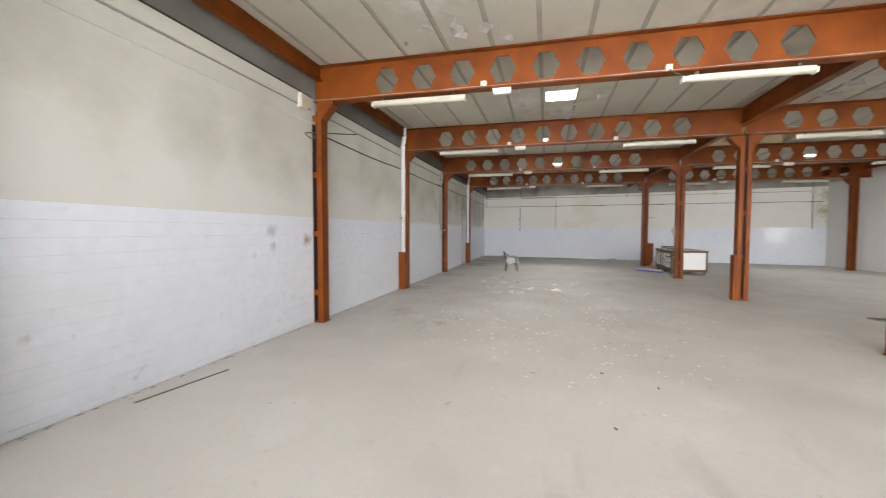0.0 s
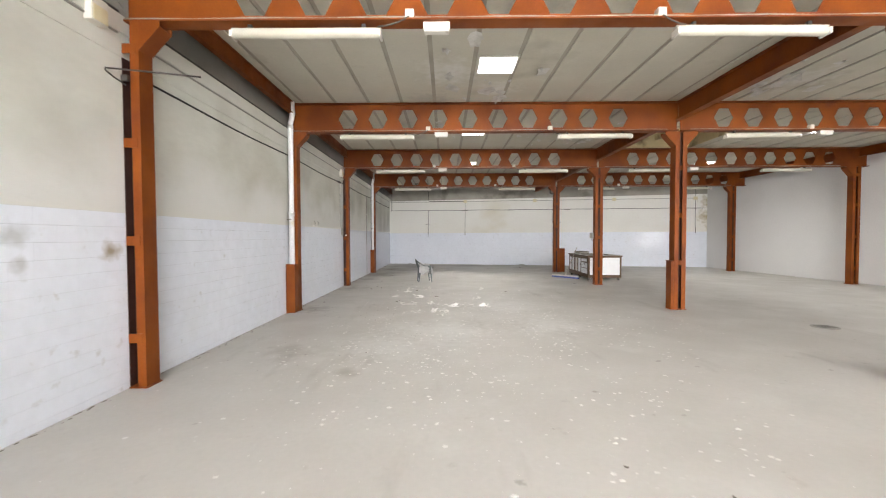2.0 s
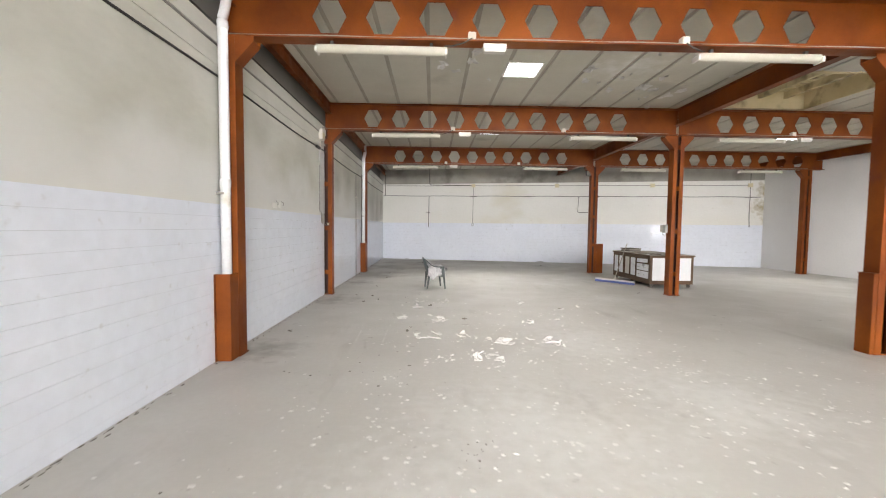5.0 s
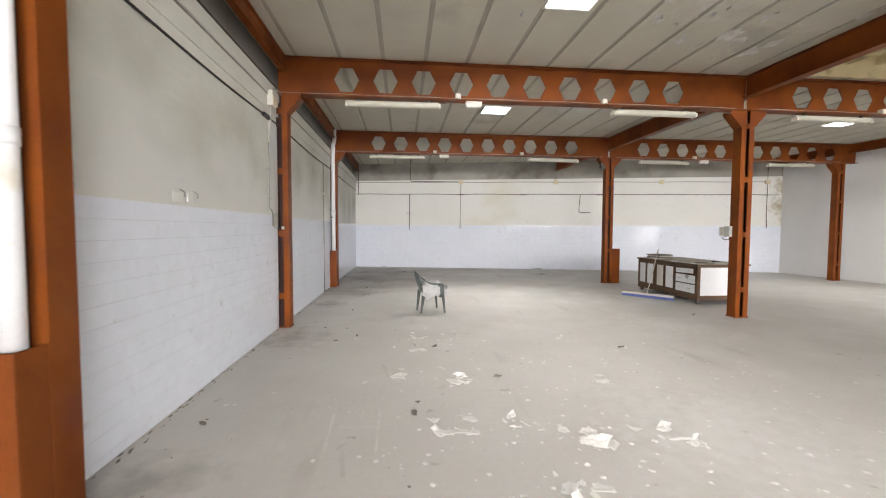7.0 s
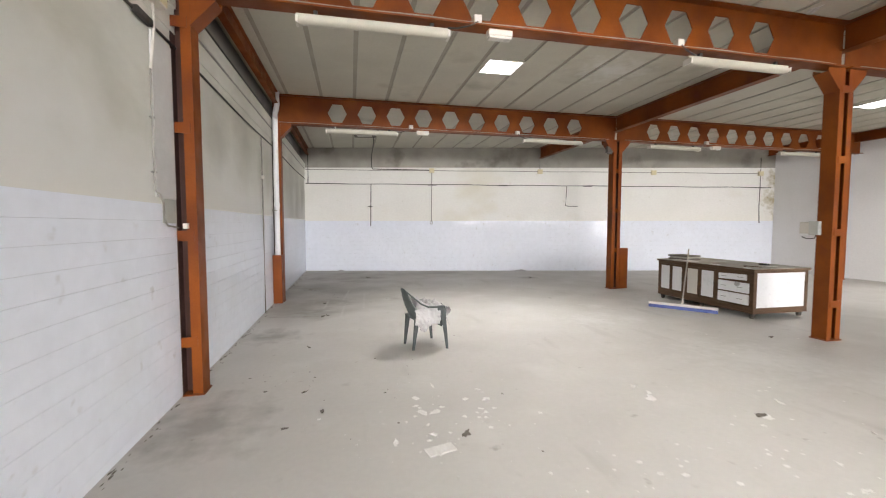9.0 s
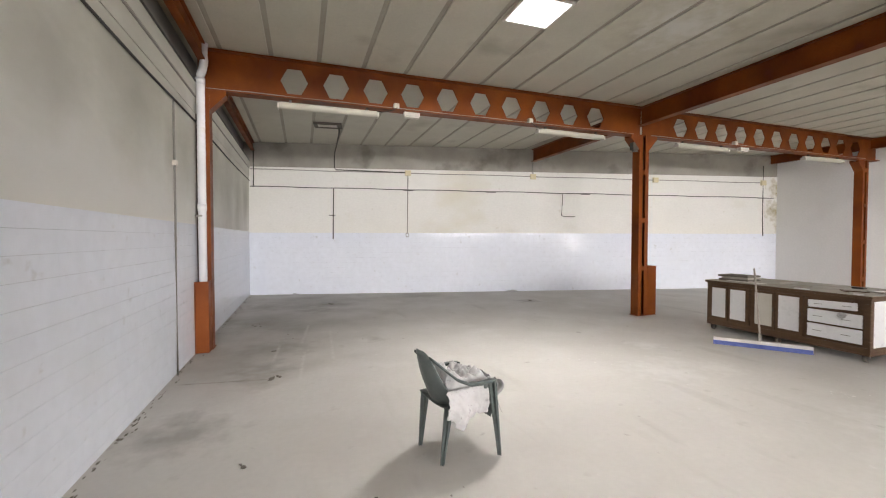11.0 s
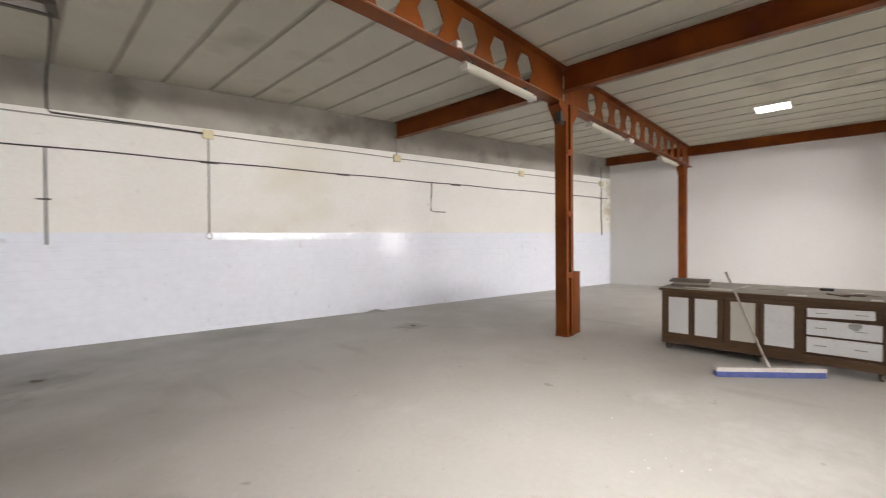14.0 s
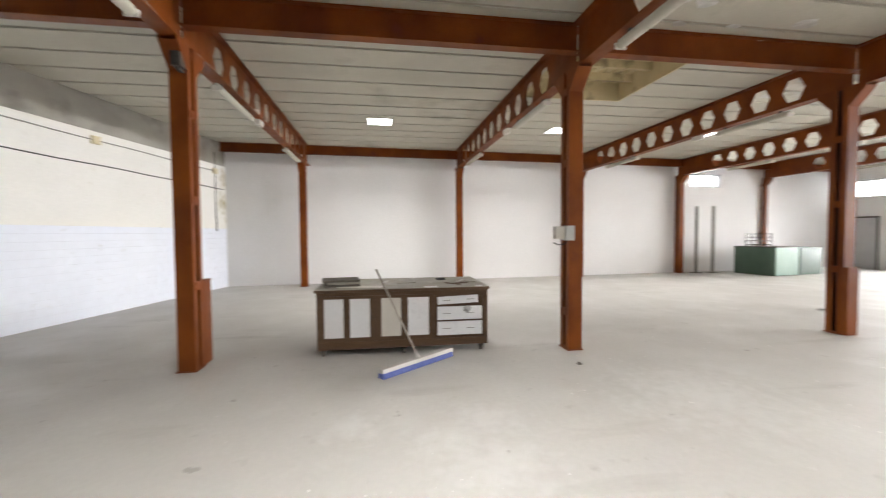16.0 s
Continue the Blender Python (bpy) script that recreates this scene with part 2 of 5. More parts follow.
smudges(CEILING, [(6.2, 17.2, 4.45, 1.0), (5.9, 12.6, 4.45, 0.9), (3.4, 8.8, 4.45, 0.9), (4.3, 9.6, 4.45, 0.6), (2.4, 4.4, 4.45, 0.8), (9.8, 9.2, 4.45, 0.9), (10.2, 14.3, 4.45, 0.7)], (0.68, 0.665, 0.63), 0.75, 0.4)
smudges(CEILING, [(3.0, 10.2, 4.45, 0.7), (2.2, 12.0, 4.45, 0.5), (4.6, 6.6, 4.45, 0.7), (7.2, 13.6, 4.45, 0.7)], (0.36, 0.345, 0.30), 0.6, 0.3)
JOINT = material("ceiling_joint_mortar", (0.33, 0.30, 0.245), (0.41, 0.375, 0.31), 0.9, scale=2, bump=0.5)
PEEL = material("bare_peeled_ceiling", (0.72, 0.71, 0.68), (0.45, 0.435, 0.40), 0.75, scale=4, fine=50, bump=0.6)
WHITE_PLASTIC = material("white_plastic", (0.64, 0.61, 0.54), (0.70, 0.67, 0.60), 0.35, scale=3, fine=60, bump=0.02)
PVC = material("white_pvc_pipe", (0.76, 0.76, 0.76), (0.82, 0.82, 0.82), 0.4, scale=2, fine=40, stain=(0.62, 0.58, 0.48), stain_at=0.66, stain_scale=2.5, bump=0.03)
CREAM_PLASTIC = material("yellowed_plastic", (0.66, 0.58, 0.36), (0.72, 0.65, 0.44), 0.45, scale=5, bump=0.03)
GREY_PLASTIC = material("grey_plastic_box", (0.42, 0.44, 0.40), (0.5, 0.5, 0.46), 0.45, scale=5, bump=0.03)
DIFFUSER = material("aged_diffuser", (0.44, 0.415, 0.335), (0.5, 0.475, 0.39), 0.4, scale=3, fine=60, bump=0.02)
BLACK_CABLE = material("black_cable", (0.025, 0.022, 0.02), (0.04, 0.036, 0.032), 0.6, scale=8)
GREY_CABLE = material("grey_conduit", (0.32, 0.31, 0.28), (0.24, 0.23, 0.2), 0.55, scale=6)
WHITE_CABLE = material("white_cable", (0.7, 0.68, 0.62), (0.6, 0.58, 0.52), 0.5, scale=6)
DARK_STEEL = material("dark_steel", (0.06, 0.055, 0.05), (0.1, 0.09, 0.08), 0.5, 0.6, scale=6)
WOOD = material("dark_brown_wood", (0.078, 0.041, 0.019), (0.115, 0.062, 0.03), 0.55, scale=4, fine=70, stain=(0.14, 0.095, 0.06), stain_at=0.64, stain_scale=5, bump=0.2, stretch=(1, 1, 6))
WORKTOP = material("dusty_worktop", (0.32, 0.30, 0.25), (0.42, 0.395, 0.345), 0.7, scale=3, fine=30, stain=(0.52, 0.50, 0.46), stain_at=0.6, stain_scale=4, bump=0.2)
MELAMINE = material("white_melamine", (0.76, 0.76, 0.77), (0.80, 0.80, 0.81), 0.35, scale=2, fine=30, stain=(0.62, 0.60, 0.56), stain_at=0.66, stain_scale=3, bump=0.03)
MELAMINE_OLD = material("yellowed_melamine", (0.60, 0.57, 0.51), (0.68, 0.65, 0.58), 0.45, scale=2, fine=30, bump=0.03)
CHAIR = material("grey_green_plastic", (0.06, 0.074, 0.07), (0.085, 0.10, 0.095), 0.45, scale=6, fine=50, bump=0.03, local=True)
WRAP = material("plastic_sheeting", (0.64, 0.63, 0.62), (0.54, 0.53, 0.52), 0.35, scale=9, fine=22, bump=0.5, local=True, transmission=0.15, alpha=0.75)
BLUE = material("blue_bristle", (0.07, 0.10, 0.30), (0.11, 0.14, 0.36), 0.7, scale=20, fine=160, bump=0.9)
PALE_WOOD = material("pale_wood", (0.62, 0.60, 0.57), (0.5, 0.47, 0.43), 0.6, scale=5, fine=60)
HANDLE = material("worn_broom_handle", (0.36, 0.31, 0.26), (0.46, 0.42, 0.37), 0.5, scale=8)
GREEN = material("green_laminate", (0.06, 0.105, 0.075), (0.075, 0.125, 0.09), 0.5, scale=2, fine=40, bump=0.04)
GREEN_PALE = material("pale_green_laminate", (0.22, 0.34, 0.27), (0.27, 0.39, 0.32), 0.45, scale=2, fine=40, bump=0.04)
FLAKE = material("fallen_plaster", (0.76, 0.75, 0.72), (0.66, 0.64, 0.60), 0.85, scale=6, fine=50, bump=0.3, objrand=0.3)
DIRT = material("dark_debris", (0.12, 0.105, 0.085), (0.18, 0.16, 0.135), 0.9, scale=8, fine=50, bump=0.5)
YELLOW_WOOD = material("yellow_shaft_board", (0.50, 0.42, 0.24), (0.6, 0.51, 0.31), 0.65, scale=2, fine=30, stain=(0.17, 0.13, 0.08), stain_at=0.53, stain_scale=1.6, bump=0.15)
GREY_DOOR = material("grey_door_paint", (0.46, 0.47, 0.48), (0.52, 0.53, 0.54), 0.5, scale=2, bump=0.05)
GROUND = material("outside_asphalt", (0.05, 0.05, 0.05), (0.07, 0.068, 0.065), 0.9, scale=0.5)


def glass_material():
    m = bpy.data.materials.new("window_glass")
    m.use_nodes = True
    b = m.node_tree.nodes["Principled BSDF"]
    b.inputs["Base Color"].default_value = (0.97, 0.98, 0.98, 1)
    b.inputs["Transmission Weight"].default_value = 1.0
    b.inputs["Roughness"].default_value = 0.25
    b.inputs["IOR"].default_value = 1.05
    return m


GLASS = glass_material()


def floor_material():
    m = material("concrete_floor", (0.475, 0.458, 0.425), (0.545, 0.528, 0.495), 0.55, scale=0.45, fine=18, stain=(0.39, 0.37, 0.335), stain_at=0.57, stain_scale=0.35, bump=0.06, rough_var=0.14, sharp=0.25)
    nt = m.node_tree
    nodes, link = nt.nodes, nt.links.new
    bsdf = nodes["Principled BSDF"]
    old = bsdf.inputs["Base Color"].links[0].from_socket
    pos = nodes.new("ShaderNodeNewGeometry").outputs["Position"]

    def layer(prev, colour, scale, lo, hi, detail, strength, stretch=(1, 1, 1)):
        mp = nodes.new("ShaderNodeMapping")
        mp.inputs["Scale"].default_value = stretch
        mp.inputs["Location"].default_value = (scale * 3.1, lo * 17, 0)
        link(pos, mp.inputs["Vector"])
        n = nodes.new("ShaderNodeTexNoise")
        n.inputs["Scale"].default_value, n.inputs["Detail"].default_value = scale, detail
        link(mp.outputs[0], n.inputs["Vector"])
        r = nodes.new("ShaderNodeMapRange")
        for k, v in (("From Min", lo), ("From Max", hi), ("To Max", strength)):
            r.inputs[k].default_value = v
        link(n.outputs["Fac"], r.inputs["Value"])
        x = nodes.new("ShaderNodeMix")
        x.data_type = "RGBA"
        link(r.outputs[0], x.inputs[0])
        link(prev, x.inputs[6])
        x.inputs[7].default_value = (*colour, 1)
        return x.outputs[2]

    c = layer(old, (0.62, 0.61, 0.58), 1.1, 0.60, 0.80, 8, 0.55)
    c = layer(c, (0.24, 0.22, 0.19), 5.0, 0.70, 0.76, 3, 0.55)
    c = layer(c, (0.60, 0.59, 0.56), 9.0, 0.70, 0.75, 4, 0.55)
    c = layer(c, (0.28, 0.26, 0.23), 0.9, 0.62, 0.80, 9, 0.5, (2.5, 0.5, 1))
    link(c, bsdf.inputs["Base Color"])
    return m


FLOOR = floor_material()
# darker patches near the tiled wall, then a broad darker tone in the corner
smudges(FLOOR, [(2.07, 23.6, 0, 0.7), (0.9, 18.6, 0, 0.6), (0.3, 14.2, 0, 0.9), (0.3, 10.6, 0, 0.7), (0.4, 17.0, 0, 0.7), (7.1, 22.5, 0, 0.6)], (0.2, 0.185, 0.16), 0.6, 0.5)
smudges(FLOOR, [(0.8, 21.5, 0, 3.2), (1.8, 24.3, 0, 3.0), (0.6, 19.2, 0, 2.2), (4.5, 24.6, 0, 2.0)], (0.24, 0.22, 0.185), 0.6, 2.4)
smudges(FLOOR, [(3.2, 8.4, 0, 1.6), (4.6, 11.0, 0, 1.4), (6.5, 14.6, 0, 1.3), (5.6, 16.95, 0, 0.7), (6.4, 16.8, 0, 0.6), (6.05, 17.2, 0, 0.5), (6.42, 17.96, 0, 0.4), (2.4, 7.6, 0, 1.2), (5.2, 9.0, 0, 1.3)], (0.63, 0.62, 0.595), 0.55, 0.3)


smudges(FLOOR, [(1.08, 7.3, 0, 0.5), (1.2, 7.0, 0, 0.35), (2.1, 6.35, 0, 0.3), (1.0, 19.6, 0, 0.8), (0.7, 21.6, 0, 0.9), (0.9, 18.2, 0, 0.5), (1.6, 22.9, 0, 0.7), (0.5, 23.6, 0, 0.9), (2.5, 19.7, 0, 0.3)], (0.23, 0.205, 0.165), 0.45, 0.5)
# rubbed pale wheel and drag marks, and one long dark streak
streaks(FLOOR, [(1.36, 18.0, 1.42, 19.3), (1.38, 19.8, 1.5, 21.2), (1.78, 18.6, 1.86, 20.6), (1.02, 18.9, 1.06, 19.8)], 0.035, (0.60, 0.585, 0.55), 0.5)
streaks(FLOOR, [(1.378, 11.79, 1.414, 10.9), (1.783, 11.65, 1.794, 10.9), (1.40, 11.34, 1.79, 11.32)], 0.018, (0.68, 0.67, 0.64), 0.6)
streaks(FLOOR, [(0.1, 18.33, 1.05, 18.2)], 0.028, (0.14, 0.125, 0.10), 0.75)
streaks(FLOOR, [(1.75, 12.9, 1.83, 12.45), (1.55, 10.95, 1.6, 10.6)], 0.03, (0.28, 0.26, 0.22), 0.45)


# ---- building blocks ----
def box(bm, x0, x1, y0, y1, z0, z1, bevel=0.0):
    v = [bm.verts.new(p) for p in ((x0, y0, z0), (x1, y0, z0), (x1, y1, z0), (x0, y1, z0), (x0, y0, z1), (x1, y0, z1), (x1, y1, z1), (x0, y1, z1))]
    f = [bm.faces.new([v[i] for i in q]) for q in ((3, 2, 1, 0), (4, 5, 6, 7), (0, 1, 5, 4), (1, 2, 6, 5), (2, 3, 7, 6), (3, 0, 4, 7))]
    if bevel:
        edges = {e for g in f for e in g.edges}
        bmesh.ops.bevel(bm, geom=list(edges), offset=bevel, segments=2, affect="EDGES", profile=0.6)
    return f


def boxes(*rows, bevel=0.0):
    bm = bmesh.new()
    for r in rows:
        box(bm, *r, bevel=bevel)
    return bm


def prism(bm, points, depth):
    """A flat outline extruded by the vector depth."""
    a = [bm.verts.new(p) for p in points]
    b = [bm.verts.new(Vector(p) + Vector(depth)) for p in points]
    n = len(a)
    bm.faces.new(a)
    bm.faces.new(b[::-1])
    for i in range(n):
        bm.faces.new((a[i], b[i], b[(i + 1) % n], a[(i + 1) % n]))


def tube(bm, points, radius, sides=10, taper=1.0, caps=True):
    pts = [Vector(p) for p in points]
    rings = []
    for i, p in enumerate(pts):
        d = (pts[min(i + 1, len(pts) - 1)] - pts[max(i - 1, 0)]).normalized()
        u = d.cross(Vector((0, 0, 1)))
        u = u.normalized() if u.length > 1e-3 else Vector((1, 0, 0))
        w = d.cross(u).normalized()
        r = radius * (1 + (taper - 1) * i / max(1, len(pts) - 1))
        rings.append([bm.verts.new(p + r * (math.cos(a) * u + math.sin(a) * w)) for a in (2 * math.pi * k / sides for k in range(sides))])
    for a, b in zip(rings, rings[1:]):
        for k in range(sides):
            f = bm.faces.new((a[k], a[(k + 1) % sides], b[(k + 1) % sides], b[k]))
            f.smooth = True
    if caps:
        bm.faces.new(rings[0][::-1])
        bm.faces.new(rings[-1])


def mesh_of(name, bm, mats):
    me = bpy.data.meshes.new(name)
    bmesh.ops.recalc_face_normals(bm, faces=bm.faces[:])
    bm.to_mesh(me)
    bm.free()
    for m in mats if isinstance(mats, (list, tuple)) else [mats]:
        me.materials.append(m)
    return me


def part(name, bm, mat, parent, label="", m=None):
    ob = new(name, mesh_of(name, bm, mat))
    ob.parent = parent
    if m is not None:
        ob.matrix_basis = m
    if label:
        ob["label"] = label
    return ob


def thing(name, label, category, group="", m=None, kind=""):
    ob = new(name)
    ob.empty_display_size = 0.1
    if m is not None:
        ob.matrix_basis = m
    return tagged(ob, label, category, group, kind)


def single(name, bm, mat, label, category, group="", m=None, kind=""):
    ob = new(name, mesh_of(name, bm, mat))
    if m is not None:
        ob.matrix_basis = m
    return tagged(ob, label, category, group, kind)


# ---- large structure ----
NORTH0, NORTH_SLOPE = 26.09, -0.2206
NORTH_TURN = math.degrees(math.atan(NORTH_SLOPE))
WEST_X = -0.056


def north_y(x):
    return NORTH0 + NORTH_SLOPE * x


E0, E1 = (16.62, 22.43), (18.12, SOUTH)


def east_x(y):
    return E0[0] + (E1[0] - E0[0]) * (E0[1] - y) / (E0[1] - E1[1])


EAST_TURN = math.degrees(math.atan2(E1[0] - E0[0], E0[1] - E1[1]))

# floor
bm = boxes((-0.6, 18.2, SOUTH - 0.35, 26.7, -0.25, 0.0))
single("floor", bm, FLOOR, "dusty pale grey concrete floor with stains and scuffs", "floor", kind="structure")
bm = boxes((-400, 400, -400, 400, -0.5, -0.26))
single("ground", bm, GROUND, "plain dark ground outside the hall", "ground", kind="structure")


def grid_wall(name, length, thick, breaks, openings, label, mats, m):
    """A wall along its own x, its inner face at y = 0, its body behind at +y; breaks: z levels with a material each."""
    bm = bmesh.new()
    zs = sorted({z for z, _, _ in breaks} | {CEIL + 0.12} | {v for o in openings for v in o[2:]})
    xs = sorted({0.0, length} | {v for o in openings for v in o[:2]})
    for xa, xb in zip(xs, xs[1:]):
        for za, zb in zip(zs, zs[1:]):
            xm, zm = (xa + xb) / 2, (za + zb) / 2
            if any(o[0] < xm < o[1] and o[2] < zm < o[3] for o in openings):
                continue
            slot, inset = [(i, d) for z, i, d in breaks if z <= zm][-1]
            for f in box(bm, xa, xb, inset, thick, za, zb):
                f.material_index = slot
    return single(name, bm, mats, label, "wall", m=m, kind="structure")


# west wall: tiled dado, plaster, a thin ledge and a set-back bare band under the roof
WEST_TOP = 1.85
m_west = pose(WEST_X, SOUTH - 0.3, 0, 0, 0, 90)
wall_west = grid_wall("wall_west", 29.2, 0.4, [(0.0, 0, 0.004), (WEST_TOP, 1, 0.0), (3.46, 1, -0.012), (3.70, 1, -0.03), (3.88, 2, 0.14)], [],
                      "long wall with white tiled lower half and stained grey plaster above", [GROUT, PLASTER_W, RENDER_GREY], m_west)
NORTH_TOP = 1.82
nlen = 17.9
m_north = pose(-0.3, north_y(-0.3), 0, 0, 0, NORTH_TURN)
wall_north = grid_wall("wall_north", nlen, 0.4, [(0.0, 0, 0.004), (NORTH_TOP, 1, 0.0), (3.74, 2, 0.015)], [],
                       "end wall with white tiles, cream plaster and a dirty grey band on top", [GROUT, PLASTER_N, RENDER_BAND], m_north)
elen = math.hypot(E1[0] - E0[0], E0[1] - E1[1]) + 0.3
ew0 = (E0[1] - 5.3, E0[1] - 3.75)
m_east = pose(E0[0], E0[1], 0, 0, 0, -90 + EAST_TURN)
wall_east = grid_wall("wall_east", elen, 0.4, [(0.0, 0, 0.0), (3.9, 0, 0.0)], [(ew0[0], ew0[1], 3.42, 3.95)],
                      "plain white painted side wall with a small high window", [WHITE_WALL], m_east)
DOOR = (16.75, 17.65, 0.0, 2.15)
FAN = (16.5, 17.8, 3.02, 3.75)
m_south = pose(18.0, SOUTH, 0, 0, 0, 180)
wall_south = grid_wall("wall_south", 18.6, 0.35, [(0.0, 0, 0.0)], [(18.0 - b, 18.0 - a, c, d) for a, b, c, d in SOUTH_WINDOWS + [FAN]],
                       "white painted front wall with high windows and a glazed opening", [WHITE_WALL], m_south)


def window(name, x0, x1, z0, z1, cols, rows, m, label):
    """A metal-framed glazed window in its own x-z plane."""
    w = thing(name, label, "window", m=m, kind="structure")
    t = 0.05
    part("window_frame", boxes((x0, x1, 0.1, 0.16, z0, z0 + t), (x0, x1, 0.1, 0.16, z1 - t, z1), (x0, x0 + t, 0.1, 0.16, z0 + t, z1 - t), (x1 - t, x1, 0.1, 0.16, z0 + t, z1 - t)), GREY_DOOR, w)
    dx, dz = (x1 - x0 - 2 * t) / cols, (z1 - z0 - 2 * t) / rows
    for i in range(1, cols):
        part("mullion", boxes((x0 + t + i * dx - 0.015, x0 + t + i * dx + 0.015, 0.105, 0.155, z0 + t, z1 - t)), GREY_DOOR, w)
    for j in range(1, rows):
        part("glazing_bar", boxes((x0 + t, x1 - t, 0.108, 0.152, z0 + t + j * dz - 0.012, z0 + t + j * dz + 0.012)), GREY_DOOR, w)
    p = part("pane", boxes((x0 + t, x1 - t, 0.128, 0.134, z0 + t, z1 - t)), GLASS, w)
    p.visible_shadow = False
    return w


for n, (a, b, c, d) in enumerate(SOUTH_WINDOWS):
    window("window_%d" % (n + 1), 18.0 - b, 18.0 - a, c, d, 4, 3, m_south, "steel-framed window in the white front wall")
window("window_6", 18.0 - FAN[1], 18.0 - FAN[0], FAN[2], FAN[3], 2, 1, m_south, "small bright window over the grey door")
window("window_7", ew0[0], ew0[1], 3.42, 3.95, 3, 1, m_east, "small bright high window in the white side wall")
door = thing("door_1", "closed grey painted metal door in the front wall", "door", m=m_south, kind="structure")
part("door_leaf", boxes((18 - DOOR[1], 18 - DOOR[0], -0.045, -0.003, 0.01, 2.15), bevel=0.006), GREY_DOOR, door)
part("door_frame", boxes((18 - DOOR[1] - 0.07, 18 - DOOR[1] - 0.004, -0.06, -0.003, 0.0, 2.22), (18 - DOOR[0] + 0.004, 18 - DOOR[0] + 0.07, -0.06, -0.003, 0.0, 2.22), (18 - DOOR[1] - 0.004, 18 - DOOR[0] + 0.004, -0.06, -0.003, 2.155, 2.22)), DARK_STEEL, door)
part("door_handle", boxes((18 - DOOR[1] + 0.06, 18 - DOOR[1] + 0.2, -0.09, -0.047, 1.02, 1.05), bevel=0.006), DARK_STEEL, door)


# ceiling: long precast strips with sunk joints, pierced by the roof lights
def cut_sheet(bm, x0, x1, y0, y1, z0, z1, holes, slot):
    xs = sorted({x0, x1} | {v for h in holes for v in h[:2] if x0 < v < x1})
    ys = sorted({y0, y1} | {v for h in holes for v in h[2:] if y0 < v < y1})
    for xa, xb in zip(xs, xs[1:]):
        free = [not any(h[0] < (xa + xb) / 2 < h[1] and h[2] < (ya + yb) / 2 < h[3] for h in holes) for ya, yb in zip(ys, ys[1:])]
        start = None
        for k in range(len(ys)):
            ok = k < len(free) and free[k]
            if ok and start is None:
                start = ys[k]
            if not ok and start is not None:
                for f in box(bm, xa, xb, start, ys[k], z0, z1):
                    f.material_index = slot
                start = None


HOLES = [(a - 0.032, b + 0.032, c - 0.032, d + 0.032) for a, b, c, d in SKYLIGHTS] + [(LANTERN[0] - 0.042, LANTERN[1] + 0.042, LANTERN[2] - 0.042, LANTERN[3] + 0.042)]
bm = bmesh.new()
seams = [-0.433 + 0.7015 * i for i in range(12)] + [8.0 + 0.7 * i for i in range(15)]
for a, b in zip(seams, seams[1:]):
    cut_sheet(bm, a + 0.036, b - 0.036, SOUTH - 0.3, 26.7, CEIL, CEIL + 0.05, HOLES, 0)
cut_sheet(bm, -0.6, 18.2, SOUTH - 0.3, 26.7, CEIL + 0.018, CEIL + 0.25, HOLES, 1)
rng = random.Random(5)
# curled, peeling skins of old paint
for k in range(110):
    cx, cy = rng.choice([(4.1, 8.5), (4.2, 10.0), (3.2, 12.2), (5.6, 13.2), (2.6, 5.0), (6.9, 14.0), (9.5, 9.3), (3.3, 2.6), (8.3, 12.5)])
    x, y = cx + rng.gauss(0, 0.45), cy + rng.gauss(0, 0.5)
    if any(h[0] - 0.2 < x < h[1] + 0.2 and h[2] - 0.2 < y < h[3] + 0.2 for h in HOLES):
        continue
    r = rng.uniform(0.03, 0.16)
    n = rng.randint(6, 10)
    ring = []
    for i in range(n):
        a = 2 * math.pi * i / n
        q = r * rng.uniform(0.5, 1.2)
        ring.append((x + q * math.cos(a), y + 1.5 * q * math.sin(a), CEIL - rng.choice((0.003, 0.004, 0.02, 0.035))))
    vs = [bm.verts.new(p) for p in ring]
    c = bm.verts.new((x, y, CEIL - 0.003))
    for i in range(n):
        f = bm.faces.new((vs[i], vs[(i + 1) % n], c))
        f.material_index = 2
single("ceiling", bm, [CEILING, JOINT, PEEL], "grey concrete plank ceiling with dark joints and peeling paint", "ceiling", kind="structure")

GLOW = bpy.data.materials.new("bright_sky")
GLOW.use_nodes = True
GLOW.node_tree.nodes["Principled BSDF"].inputs["Emission Color"].default_value = (0.95, 0.97, 1.0, 1)
GLOW.node_tree.nodes["Principled BSDF"].inputs["Emission Strength"].default_value = 9.0

# roof lights: frame and daylit diffuser
for x0, x1, y0, y1 in SKYLIGHTS:
    s = thing("roof_light", "square white roof light glowing with daylight", "skylight", "roof lights")
    part("frame", boxes((x0 - 0.03, x0, y0 - 0.03, y1 + 0.03, CEIL - 0.012, CEIL + 0.1), (x1, x1 + 0.03, y0 - 0.03, y1 + 0.03, CEIL - 0.012, CEIL + 0.1),
                       (x0, x1, y0 - 0.03, y0, CEIL - 0.012, CEIL + 0.1), (x0, x1, y1, y1 + 0.03, CEIL - 0.012, CEIL + 0.1)), WHITE_PLASTIC, s)
    part("diffuser", boxes((x0, x1, y0, y1, CEIL - 0.006, CEIL + 0.004)), GLOW, s, "glowing white diffuser")

single("backdrop", boxes((-2, 20, -4, 28, 9.0, 9.1)), GLOW, "plain bright overcast sky over the roof", "sky", kind="structure")
single("backdrop_east", boxes((24.0, 24.1, -9.0, 28, -0.2, 9.0)), GLOW, "plain bright overcast sky beyond the side wall", "sky", kind="structure")
single("backdrop_south", boxes((-6, 26, -9.1, -9.0, -0.2, 9.0)), GLOW, "plain bright overcast sky before the windows", "sky", kind="structure")

